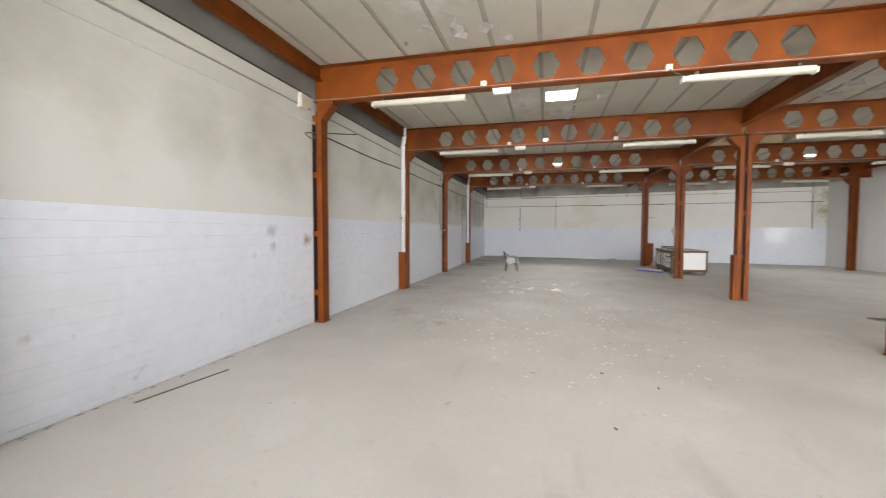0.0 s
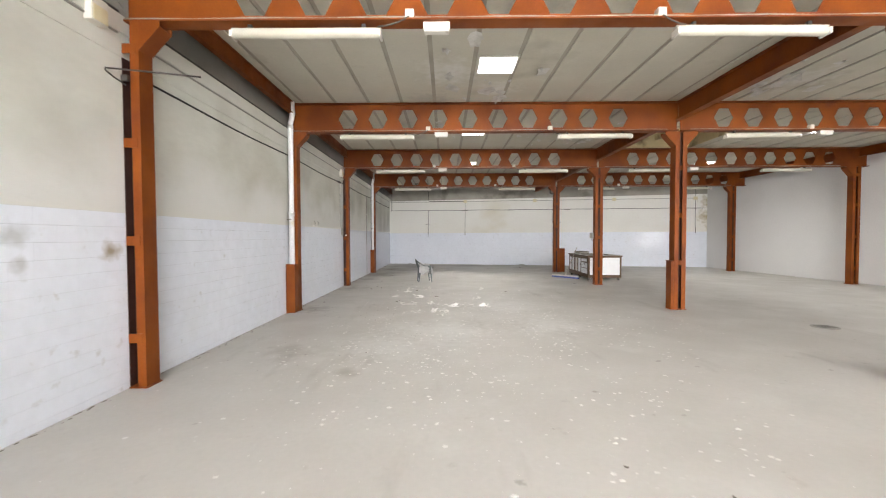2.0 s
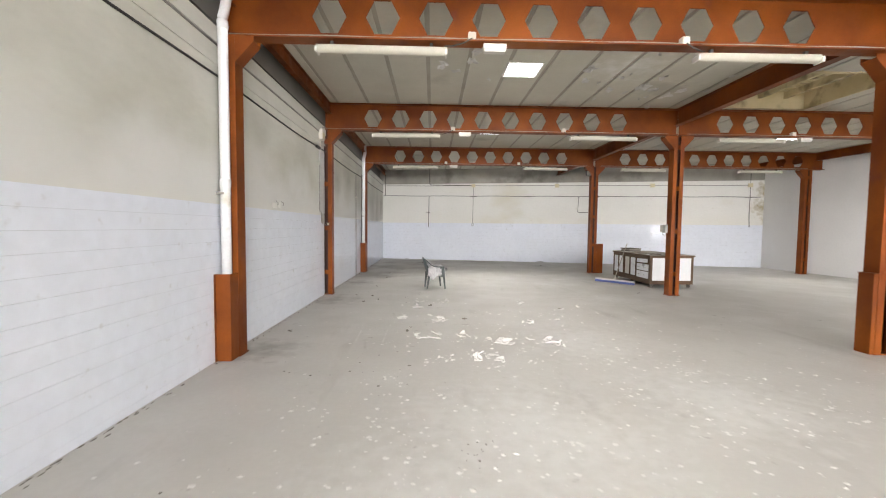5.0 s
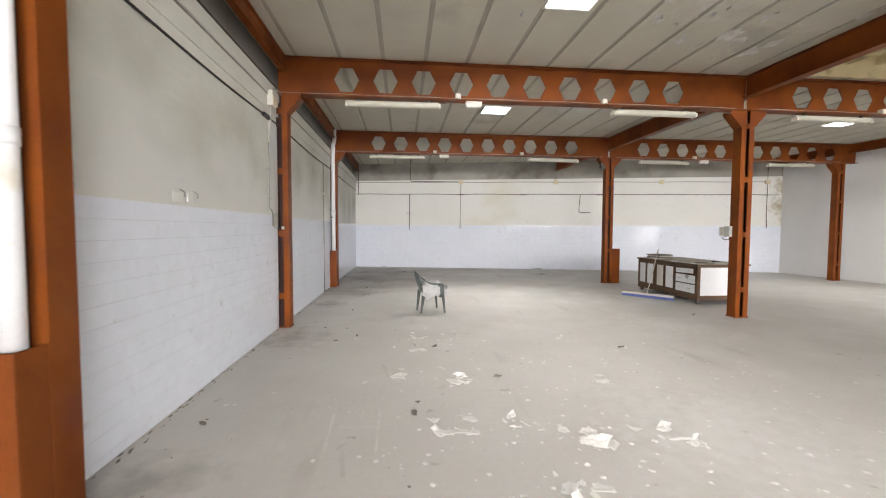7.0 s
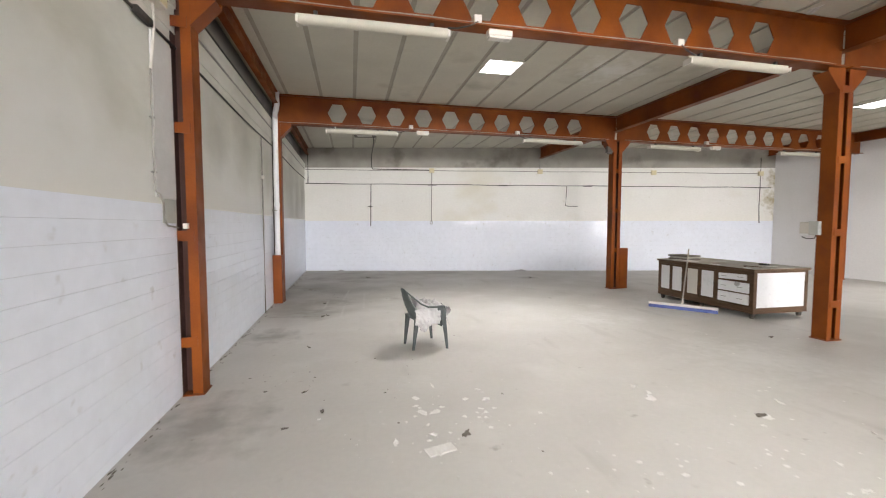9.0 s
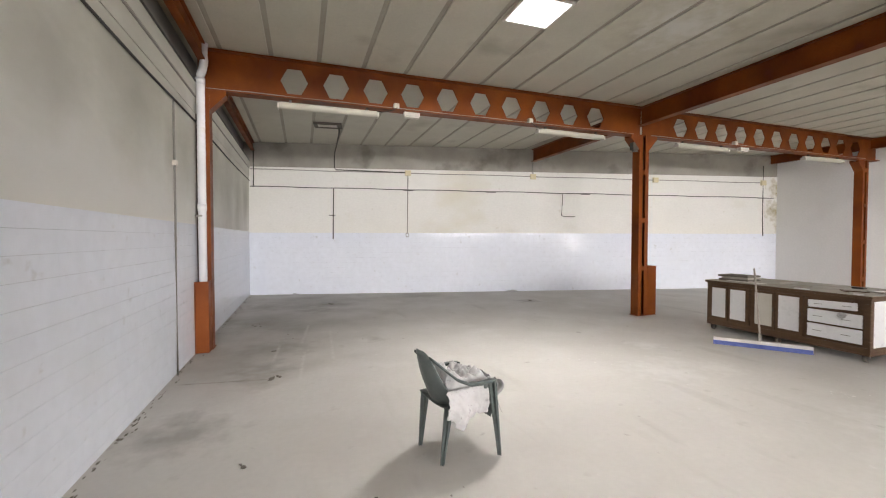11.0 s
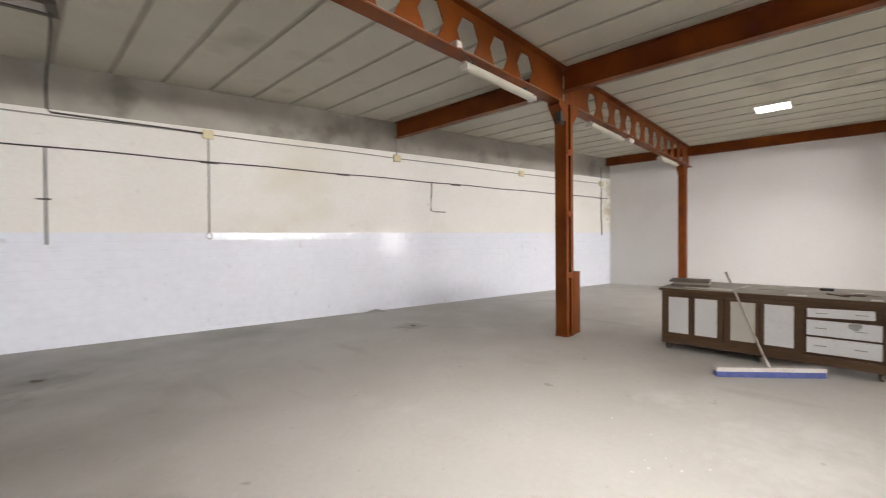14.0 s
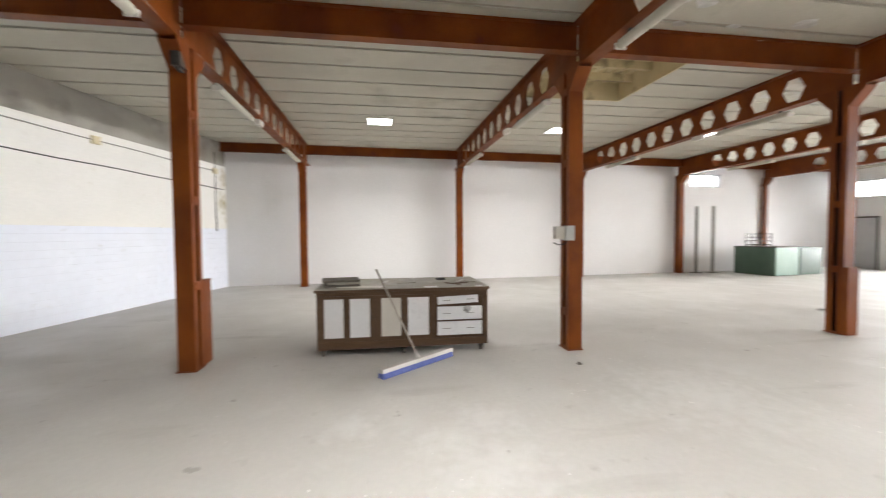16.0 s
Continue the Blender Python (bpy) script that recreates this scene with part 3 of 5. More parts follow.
# timber-lined roof shaft with a slatted top
x0, x1, y0, y1 = LANTERN
shaft = thing("roof_shaft", "yellowed timber-lined roof shaft with a slatted top", "roof opening", kind="structure")
for r in ((x0 - 0.04, x0, y0 - 0.04, y1 + 0.04, CEIL - 0.02, 5.35), (x1, x1 + 0.04, y0 - 0.04, y1 + 0.04, CEIL - 0.02, 5.35),
          (x0, x1, y0 - 0.04, y0, CEIL - 0.02, 5.35), (x0, x1, y1, y1 + 0.04, CEIL - 0.02, 5.35)):
    part("lining_board", boxes(r), YELLOW_WOOD, shaft)
for i in range(9):
    ya = y0 + 0.05 + i * 0.235
    part("slat", boxes((x0, x1, ya, ya + 0.12, 4.8, 4.835)), YELLOW_WOOD, shaft)
for i in range(3):
    xa = x0 + 0.45 + i * 0.6
    part("rafter", boxes((xa, xa + 0.08, y0, y1, 4.66, 4.799)), YELLOW_WOOD, shaft)
part("roof_deck", boxes((x0 - 0.04, x1 + 0.04, y0 - 0.04, y1 + 0.04, 5.36, 5.4)), YELLOW_WOOD, shaft)

# ---- steel frame ----
BEAM_Y = [1.15, 5.96, 10.41, 15.0, 19.98]
ZB, ZT = 3.83, 4.44
MID = 8.28
# plan places of the columns beside the white wall
EAST_COLUMNS = [(17.85, 1.7), (17.42, 5.98), (17.02, 10.41), (16.62, 15.0), (16.18, 20.03)]


def castellated(xa, xb, y, first, count, pitch):
    """A beam along x with a row of hexagonal openings in its web."""
    b = thing("castellated_beam", "red-brown painted steel beam with a row of hexagonal openings", "beam", "roof beams")
    bm = bmesh.new()
    r, h, zm, t = 0.205, 0.195, 4.12, 0.006
    z0, z1 = ZB + 0.018, ZT - 0.018

    def plate(*pts):
        f = [bm.verts.new((x, y - t, z)) for x, z in pts]
        g = [bm.verts.new((x, y + t, z)) for x, z in pts]
        bm.faces.new(f)
        bm.faces.new(g[::-1])

    cells = [first + pitch * i for i in range(count) if first + pitch * i + pitch / 2 < xb]
    left, right = cells[0] - pitch / 2, cells[-1] + pitch / 2
    plate((xa, z0), (left, z0), (left, zm), (left, z1), (xa, z1))
    plate((right, z0), (xb, z0), (xb, z1), (right, z1), (right, zm))
    for c in cells:
        a, d = c - pitch / 2, c + pitch / 2
        hx = [(c - r, zm), (c - r / 2, zm + h), (c + r / 2, zm + h), (c + r, zm), (c + r / 2, zm - h), (c - r / 2, zm - h)]
        plate((a, zm), hx[0], hx[1], (a, z1))
        plate(hx[1], hx[2], (d, z1), (a, z1))
        plate(hx[2], hx[3], (d, zm), (d, z1))
        plate((a, z0), hx[5], hx[0], (a, zm))
        plate((a, z0), (d, z0), hx[4], hx[5])
        plate((d, z0), (d, zm), hx[3], hx[4])
        for p, q in zip(hx, hx[1:] + hx[:1]):
            bm.faces.new([bm.verts.new(v) for v in ((p[0], y - t, p[1]), (q[0], y - t, q[1]), (q[0], y + t, q[1]), (p[0], y + t, p[1]))])
    part("web", bm, STEEL, b)
    part("bottom_flange", boxes((xa, xb, y - 0.1, y + 0.1, ZB, ZB + 0.017)), STEEL, b)
    part("top_flange", boxes((xa, xb, y - 0.1, y + 0.1, ZT - 0.017, ZT)), STEEL, b)
    return b


FIRST_W = [1.2, 1.29, 1.21, 1.065, 1.30]
FIRST_E = [9.3, 9.3, 9.24, 9.42, 9.40]
for y, fw, fe in zip(BEAM_Y, FIRST_W, FIRST_E):
    castellated(-0.04, MID - 0.035, y, fw, 10, 0.643)
    castellated(MID + 0.035, east_x(y) - 0.06, 1.7 if y < 2 else y, fe, 11, 0.637)


def long_beam(xa, ya, xb, yb, z0, z1, width, label):
    """An I-section along the plan line from (xa, ya) to (xb, yb)."""
    d = math.hypot(xb - xa, yb - ya)
    m = pose(xa, ya, 0, 0, 0, math.degrees(math.atan2(yb - ya, xb - xa)))
    b = thing("tie_beam", label, "beam", "tie beams", m)
    w = width / 2
    part("web", boxes((0, d, -0.006, 0.006, z0 + 0.014, z1 - 0.014)), STEEL, b)
    part("bottom_flange", boxes((0, d, -w, w, z0, z0 + 0.014)), STEEL, b)
    part("top_flange", boxes((0, d, -w, w, z1 - 0.014, z1)), STEEL, b)


spans = list(zip([SOUTH] + BEAM_Y, BEAM_Y + [None]))
for ya, yb in spans:
    a = ya + (0.012 if ya != SOUTH else 0.0)
    long_beam(MID, a, MID, yb - 0.012 if yb else north_y(MID), 4.07, ZT, 0.16, "red-brown steel tie beam under the ceiling")
    long_beam(0.06, a, 0.06, yb - 0.012 if yb else north_y(0.06), 4.2, ZT, 0.1, "red-brown steel edge beam along the tiled wall")
    e = yb - 0.012 if yb else 22.45
    long_beam(east_x(a) - 0.3, a, east_x(e) - 0.3, e, 4.16, ZT, 0.12, "red-brown steel edge beam along the white wall")


def column(x, y, name_label, battens, gussets, west=True, boxed=None, top=ZB):
    """A built-up column of two channels joined by batten plates."""
    c = thing("steel_column", name_label, "column", "steel columns", pose(x, y, 0))
    h, g, w = 0.10, 0.035, 0.125
    for s in (-1, 1):
        if s < 0 and not west:
            continue
        rows = []
        for (a, b, p, q) in ((w - 0.011, w, -h, h), (g, w - 0.011, -h, -h + 0.014), (g, w - 0.011, h - 0.014, h)):
            lo, hi = sorted((s * a, s * b))
            rows.append((lo, hi, p, q, 0.015, top))
        part("channel", boxes(*rows), STEEL, c)
    # dark plates added inside the column so that its gap looks shaded black
    if not west:
        part("wall_channel", boxes((-0.054, -0.046, -h, h, 0.016, top)), STEEL_SHADE, c)
    part("core_plate", boxes((-0.045 if not west else -g - 0.06, g + 0.06, -0.004, 0.004, 0.016, top)), STEEL_SHADE, c)
    for z in battens:
        for yy in (-h - 0.008, h):
            part("batten", boxes((-w + 0.03 if west else -g - 0.015, w - 0.03, yy, yy + 0.008, z - 0.05, z + 0.05)), STEEL, c)
    part("base_plate", boxes((-0.14 if west else -0.05, 0.14, -0.115, 0.115, 0.0, 0.014)), STEEL, c, "scuffed dirty base plate")
    for s in gussets:
        bm = bmesh.new()
        for yy in (-0.1, 0.088):
            prism(bm, [(s * (w + 0.001), yy, top - 0.3), (s * (w + 0.22), yy, top - 0.06), (s * (w + 0.22), yy, top - 0.001), (s * (w + 0.001), yy, top - 0.001)], (0, 0.012, 0))
        prism(bm, [(s * (w + 0.001), -0.088, top - 0.3), (s * (w + 0.22), -0.088, top - 0.06), (s * (w + 0.22), -0.088, top - 0.05), (s * (w + 0.001), -0.088, top - 0.288)], (0, 0.176, 0))
        part("gusset", bm, STEEL, c)
    return c


ODD, EVEN = (0.53, 1.56, 2.58, 3.55), (1.02, 2.04, 3.05)
for i, y in enumerate(BEAM_Y):
    piped = i in (2, 4)
    column(0.0, y, "red-brown steel column against the tiled wall" + (" with a boxed white rain pipe" if piped else ""), () if piped else ODD, (1,), west=False)
    column(MID + (0.0, 0.07, 0.07, 0.04, 0.0)[i], y + (0.0, 0.0, 0.09, 0.06, 0.0)[i], "red-brown built-up steel column with batten plates", EVEN if i in (2, 4) else ODD, (-1, 1))
    column(*EAST_COLUMNS[i], "red-brown built-up steel column beside the white wall", ODD, (-1,))

# pipe boxes and rain pipes on two of the wall columns
for y in (BEAM_Y[2], BEAM_Y[4]):
    bx = thing("pipe_casing", "red-brown painted steel casing round a rain pipe foot", "casing", "pipe casings", pose(0, y, 0))
    part("casing_shell", boxes((-0.052, 0.122, -0.30, -0.288, 0.0, 1.03), (0.11, 0.122, -0.288, -0.102, 0.0, 1.03), bevel=0.004), STEEL, bx)
    part("casing_flange", boxes((-0.052, -0.044, -0.33, -0.301, 0.0, 1.03)), STEEL, bx)
    pp = thing("rain_pipe", "white plastic rain pipe running up beside a steel column", "pipe", "rain pipes", pose(0.035, y - 0.195, 0))
    bm = bmesh.new()
    tube(bm, [(0, 0, 0.3), (0, 0, 3.9), (0.0, 0.0, 3.98), (0.03, 0.0, 4.08), (0.05, 0.0, 4.2), (0.05, 0.0, 4.448)], 0.055, 16)
    part("pipe_run", bm, PVC, pp)
    for z in (2.05, 3.86):
        bm = bmesh.new()
        tube(bm, [(0, 0, z), (0, 0, z + 0.09)], 0.061, 16)
        part("collar", bm, PVC, pp, "yellowed joint collar" if z > 3 else "")
    part("pipe_clip", boxes((-0.08, 0.01, -0.062, 0.062, 1.96, 1.985)), GREY_CABLE, pp)
# sheet casings at the foot of two middle columns
for xx, y, w in ((MID + 0.13, BEAM_Y[4], 0.24), (MID - 0.12, BEAM_Y[2] + 0.09, 0.06)):
    cs = thing("column_casing", "red-brown painted sheet casing at a column foot", "casing", "column casings", pose(xx, y, 0))
    part("casing_shell", boxes((0, w, -0.1, 0.1, 0.0, 1.05), bevel=0.006), STEEL, cs)
    part("lid", boxes((-0.004, w + 0.006, -0.106, 0.106, 1.051, 1.063)), STEEL, cs)

# ---- lamps and wiring on the beams ----


def tube_light():
    t = thing("fluorescent_fitting", "unlit white fluorescent batten light under a steel beam", "ceiling light", "batten lights")
    part("housing", boxes((-0.79, 0.79, -0.03, 0.03, 0.045, 0.095), bevel=0.006), DIFFUSER, t)
    bm = bmesh.new()
    n = 10
    prof = [(0.065 * math.cos(a), 0.045 - 0.05 * math.sin(a)) for a in (math.pi * k / n for k in range(n + 1))]
    prism(bm, [(-0.77, p, z) for p, z in prof], (1.54, 0, 0))
    part("diffuser", bm, DIFFUSER, t)
    for x in (-0.78, 0.78):
        part("end_cap", boxes((x - 0.012, x + 0.012, -0.068, 0.068, -0.006, 0.06), bevel=0.004), WHITE_PLASTIC, t)
    for x in (-0.6, 0.6):
        part("hanger", boxes((x - 0.02, x + 0.02, -0.02, 0.02, 0.095, 0.14)), DARK_STEEL, t)
    return t


tl = tube_light()
tl.matrix_basis = pose(1.84, BEAM_Y[0], 3.69)
for yy in BEAM_Y:
    for x in (1.84, 6.5, 10.07, 14.4):
        y = 1.7 if yy < 2 and x > MID else yy
        if (x, y) != (1.84, BEAM_Y[0]):
            copy_thing(tl, pose(x, y, 3.69, 0, 0.4 * math.sin(x * 5 + y), 0))
em = thing("emergency_light", "small white emergency light under a steel beam", "ceiling light", "emergency lights", pose(3.21, BEAM_Y[0], 3.735))
part("body", boxes((-0.14, 0.14, -0.05, 0.05, 0.03, 0.094), bevel=0.006), WHITE_PLASTIC, em)
part("diffuser", boxes((-0.13, 0.13, -0.044, 0.044, 0.0, 0.029), bevel=0.008), WHITE_PLASTIC, em)
for yy in BEAM_Y:
    for x in (3.21, 11.4):
        y = 1.7 if yy < 2 and x > MID else yy
        if (x, y) != (3.21, BEAM_Y[0]):
            copy_thing(em, pose(x, y, 3.735))
jb = thing("junction_box", "small white junction box clipped to a beam", "junction box", "beam boxes", pose(2.93, BEAM_Y[0] - 0.05, 3.87))
part("body", boxes((-0.045, 0.045, -0.042, 0.042, -0.022, 0.07), bevel=0.006), WHITE_PLASTIC, jb)
part("lid", boxes((-0.04, 0.04, -0.05, -0.043, -0.017, 0.065), bevel=0.003), WHITE_PLASTIC, jb)
for yy in BEAM_Y:
    for x in (2.93, 5.53, 11.05):
        y = 1.7 if yy < 2 and x > MID else yy
        if (x, y) != (2.93, BEAM_Y[0]):
            copy_thing(jb, pose(x, y - 0.05, 3.87))
for k, y in enumerate(BEAM_Y):
    c = thing("beam_cable", "thin pale cable clipped along a steel beam", "cable", "beam cables")
    bm = bmesh.new()
    pts = [(-0.03 + 0.35 * i, y - 0.085, 3.857 + 0.006 * math.sin(i * 1.7 + k)) for i in range(24)]
    tube(bm, pts, 0.007, 6)
    part("cable_run", bm, GREY_CABLE, c)
    for xa, xb in ((5.53, 5.78), (2.93, 2.6)):
        bm = bmesh.new()
        tube(bm, [(xa, y - 0.1, 3.86), (xa + 0.3 * (xb - xa), y - 0.11, 3.80), (xa + 0.7 * (xb - xa), y - 0.1, 3.765), (xb, y - 0.07, 3.77)], 0.008, 6)
        part("tail", bm, DARK_STEEL, c)
    bm = bmesh.new()
    tube(bm, [(MID + 0.2 + 0.4 * i, (1.7 if y < 2 else y) - 0.085, 3.857 + 0.006 * math.sin(i * 2.1)) for i in range(20)], 0.007, 6)
    part("cable_run", bm, GREY_CABLE, c)

# ---- the west wall's fittings ----
wx = WEST_X + 0.006
black = thing("wall_cable", "sagging black cable along the tiled wall", "cable", "wall cables")
for ya, yb in zip(BEAM_Y[1:], BEAM_Y[2:] + [north_y(0)]):
    bm = bmesh.new()
    n = 12
    pts = []
    for i in range(n + 1):
        s = i / n
        pts.append((wx + 0.012, ya + 0.02 + s * (yb - ya - 0.04), 3.33 - 0.025 * math.sin(math.pi * s) + 0.004 * math.sin(9 * s)))
    tube(bm, pts, 0.013, 7)
    part("cable_run", bm, BLACK_CABLE, black)
part("splice", boxes((wx + 0.001, wx + 0.05, 14.2, 14.46, 3.285, 3.345), bevel=0.012), BLACK_CABLE, black)
thin = thing("wall_conduit", "thin grey conduit under the plaster ledge", "cable", "wall cables")
for ya, yb in zip([SOUTH] + BEAM_Y, BEAM_Y + [north_y(0)]):
    bm = bmesh.new()
    tube(bm, [(wx + 0.012, ya + 0.17 + (yb - ya - 0.34) * i / 8, 3.683) for i in range(9)], 0.012, 7)
    part("conduit_run", bm, GREY_CABLE, thin)
    bm = bmesh.new()
    tube(bm, [(wx + 0.03, ya + 0.17 + (yb - ya - 0.34) * i / 8, 3.893) for i in range(9)], 0.012, 7)
    part("conduit_run", bm, DARK_STEEL, thin)


def wall_box(y, z):
    b = thing("power_box", "yellowed white electrical box beside a steel column", "electrical box", "wall boxes", pose(wx, y, z))
    part("body", boxes((0.0, 0.09, -0.09, 0.09, -0.13, 0.1), bevel=0.008), WHITE_PLASTIC, b)
    part("cover", boxes((0.091, 0.1, -0.08, 0.08, -0.12, 0.02), bevel=0.003), CREAM_PLASTIC, b)
    bm = bmesh.new()
    tube(bm, [(0.04, 0.05, 0.1), (0.04, 0.07, 0.16), (0.09, 0.22, 0.2), (0.1, 0.3, 0.14)], 0.008, 6)
    part("lead", bm, GREY_CABLE, b)


wall_box(5.5, 3.75)
wall_box(14.53, 3.64)
rod = thing("bent_rod", "dark bent steel rod sticking out by a column", "rod", m=pose(0, 5.75, 3.22))
bm = bmesh.new()
tube(bm, [(0.0, 0.09, -0.05), (-0.035, -0.02, -0.01), (-0.055, -0.1, 0.03), (-0.03, -0.12, 0.04), (0.3, -0.08, 0.02), (0.86, -0.05, -0.03)], 0.009, 7)
part("bar", bm, DARK_STEEL, rod)
part("clamp", boxes((0.0, 0.07, 0.02, 0.055, -0.03, 0.03), bevel=0.004), DARK_STEEL, rod)
drop = thing("switch_conduit", "pale conduit dropping from a wall box to a broken switch", "cable", m=pose(wx, 0, 0))
bm = bmesh.new()
tube(bm, [(0.03, 14.5, 3.5), (0.035, 14.5, 3.3), (0.03, 14.46, 3.1), (0.02, 14.44, 2.95)], 0.011, 8)
part("conduit_run", bm, WHITE_CABLE, drop)
bm = bmesh.new()
tube(bm, [(0.02, 14.44, 2.95), (0.02, 14.44, 2.6), (0.02, 14.44, 2.0), (0.02, 14.44, 1.95)], 0.008, 8)
part("conduit_run", bm, GREY_CABLE, drop)
for z in (2.1, 2.55):
    part("pipe_clip", boxes((0.0, 0.03, 14.425, 14.465, z, z + 0.014), bevel=0.003), GREY_CABLE, drop)
part("cover_strip", boxes((0.001, 0.02, 14.47, 14.86, 1.9, 3.28), bevel=0.004), PATCH, drop, "pale rough cover strip")
part("cover_strip", boxes((0.001, 0.016, 14.6, 14.86, 1.68, 1.897), bevel=0.004), GREY_PLASTIC, drop, "bare grey square patch")
bm = bmesh.new()
tube(bm, [(0.02, 14.44, 1.95), (0.04, 14.48, 1.92), (0.04, 14.54, 1.85), (0.04, 14.53, 1.72), (0.04, 14.6, 1.66), (0.05, 14.8, 1.64)], 0.008, 7)
part("loose_cable", bm, GREY_CABLE, drop, "loose dark cable tail")
part("tap_end", boxes((0.09, 0.13, 14.78, 14.83, 1.63, 1.68), bevel=0.008), WHITE_PLASTIC, drop)
stub = thing("torn_bracket", "torn white wall bracket with rusty hooks above the tiles", "bracket", m=pose(wx, 12.0, 1.95))
part("plate", boxes((0.0, 0.012, -0.17, 0.0, -0.07, 0.02), bevel=0.004), PLASTER_N, stub)
part("plate", boxes((0.0, 0.016, 0.08, 0.17, -0.06, 0.04), bevel=0.004), PLASTER_N, stub)
for y in (-0.02, 0.22):
    bm = bmesh.new()
    tube(bm, [(0.0, y + 0.06, -0.01), (0.025, y + 0.03, 0.0), (0.03, y, 0.03), (0.012, y - 0.04, 0.05)], 0.005, 6)
    part("hook", bm, GREY_CABLE, stub)
down = thing("down_pipe", "thin dark pipe running down the tiled wall", "pipe", m=pose(wx, 18.72, 0))
bm = bmesh.new()
tube(bm, [(0.02, 0, 0.0), (0.02, 0, 1.6), (0.02, -0.01, 3.28)], 0.012, 8)
part("pipe_run", bm, GREY_CABLE, down)
part("pipe_clip", boxes((0.0, 0.05, -0.03, 0.03, 2.52, 2.58), bevel=0.004), WHITE_PLASTIC, down)

# ---- the end wall's wiring, laid out along the wall ----
def on_north(x):
    """Distance along the end wall of the point at plan x."""
    return (x + 0.3) / math.cos(math.atan(NORTH_SLOPE))


wire = thing("end_wall_conduit", "grey conduit along the cream end wall", "cable", "end wall wiring", m_north)
bm = bmesh.new()
tube(bm, [(on_north(-0.02 + 0.5 * i), -0.014, 3.67 - 0.0085 * 0.5 * i + 0.006 * math.sin(i)) for i in range(33)], 0.012, 7)
part("conduit_run", bm, GREY_CABLE, wire)
wire2 = thing("end_wall_cable", "black cable along the cream end wall", "cable", "end wall wiring", m_north)
bm = bmesh.new()
tube(bm, [(on_north(-0.02 + 0.5 * i), -0.014, 3.17 - 0.0085 * 0.5 * i + 0.008 * math.sin(1.3 * i)) for i in range(34)], 0.012, 7)
part("cable_run", bm, BLACK_CABLE, wire2)
for i in (8, 13, 19):
    part("splice", boxes((on_north(0.5 * i + 0.3), on_north(0.5 * i + 0.6), -0.03, -0.004, 3.13 - 0.004 * i, 3.17 - 0.004 * i), bevel=0.006), DARK_STEEL, wire2)


def conduit_box(x, z):
    b = thing("conduit_box", "yellowed square conduit box on the end wall", "junction box", "conduit boxes", m_north @ pose(on_north(x), 0, z))
    part("body", boxes((-0.09, 0.09, -0.06, -0.001, -0.08, 0.08), bevel=0.008), CREAM_PLASTIC, b)
    part("lid", boxes((-0.075, 0.075, -0.07, -0.061, -0.065, 0.065), bevel=0.004), CREAM_PLASTIC, b)


for x, z in ((4.44, 3.63), (8.26, 3.59), (12.28, 3.56), (16.08, 3.53)):
    conduit_box(x, z)


def drop_wire(points, label, radius=0.012, mat=GREY_CABLE, extra=None):
    d = thing("drop_conduit", label, "cable", "drop conduits", m_north)
    bm = bmesh.new()
    tube(bm, [(on_north(x), y, z) for x, y, z in points], radius, 8)
    part("conduit_run", bm, mat, d)
    for e in extra or ():
        bm = bmesh.new()
        tube(bm, [(on_north(x), y, z) for x, y, z in e], radius * 0.8, 8)
        part("branch", bm, mat, d)


drop_wire([(2.29, -0.014, 3.14), (2.28, -0.014, 2.4), (2.27, -0.014, 1.63)], "dark conduit drop on the end wall", 0.015, DARK_STEEL, [[(2.17, -0.02, 2.34), (2.34, -0.02, 2.34)]])
loop = [(4.42 + 0.045 * math.sin(a), -0.016, 1.76 - 0.06 * math.cos(a)) for a in (2 * math.pi * k / 12 for k in range(13))]
drop_wire([(4.44, -0.014, 3.55), (4.43, -0.014, 2.6), (4.42, -0.016, 1.83)], "grey conduit drop ending in a cable loop", 0.013, GREY_CABLE, [loop])
drop_wire([(9.22, -0.014, 3.09), (9.2, -0.014, 2.7), (9.18, -0.014, 2.38), (9.3, -0.02, 2.35), (9.62, -0.02, 2.35)], "dark hooked conduit drop on the end wall", 0.012, DARK_STEEL)
drop_wire([(16.09, -0.014, 4.1), (16.09, -0.014, 3.0), (16.08, -0.02, 2.3), (16.1, -0.03, 1.75)], "dark cable down the corner of the end wall", 0.014, DARK_STEEL, [[(15.9, -0.02, 3.02), (16.4, -0.02, 3.02)]])
drop_wire([(8.24, -0.014, 4.06), (8.25, -0.014, 3.9), (8.26, -0.014, 3.66)], "grey conduit from a tie beam to a box", 0.014)
drop_wire([(0.08, -0.02, 4.2), (0.08, -0.02, 3.4), (0.07, -0.02, 3.15)], "black cable down the corner", 0.016, BLACK_CABLE)
hatch = thing("ceiling_vent", "dirty dark vent grille in the ceiling", "vent", m=pose(2.02, 23.5, CEIL, 0, 0, -8))
part("frame", boxes((-0.33, 0.33, -0.2, -0.14, -0.05, -0.001), (-0.33, 0.33, 0.14, 0.2, -0.05, -0.001), (-0.33, -0.24, -0.14, 0.14, -0.05, -0.001), (0.22, 0.33, -0.14, 0.14, -0.05, -0.001)), DIRT, hatch)
part("backing", boxes((-0.24, 0.22, -0.14, 0.14, -0.012, -0.001)), GREY_CABLE, hatch)
for i in range(5):
    part("slat", boxes((-0.24, 0.22, -0.12 + 0.055 * i, -0.095 + 0.055 * i, -0.035, -0.014)), WHITE_PLASTIC, hatch)
hang = thing("vent_cable", "dark cable hanging from the vent to the end wall", "cable")
bm = bmesh.new()
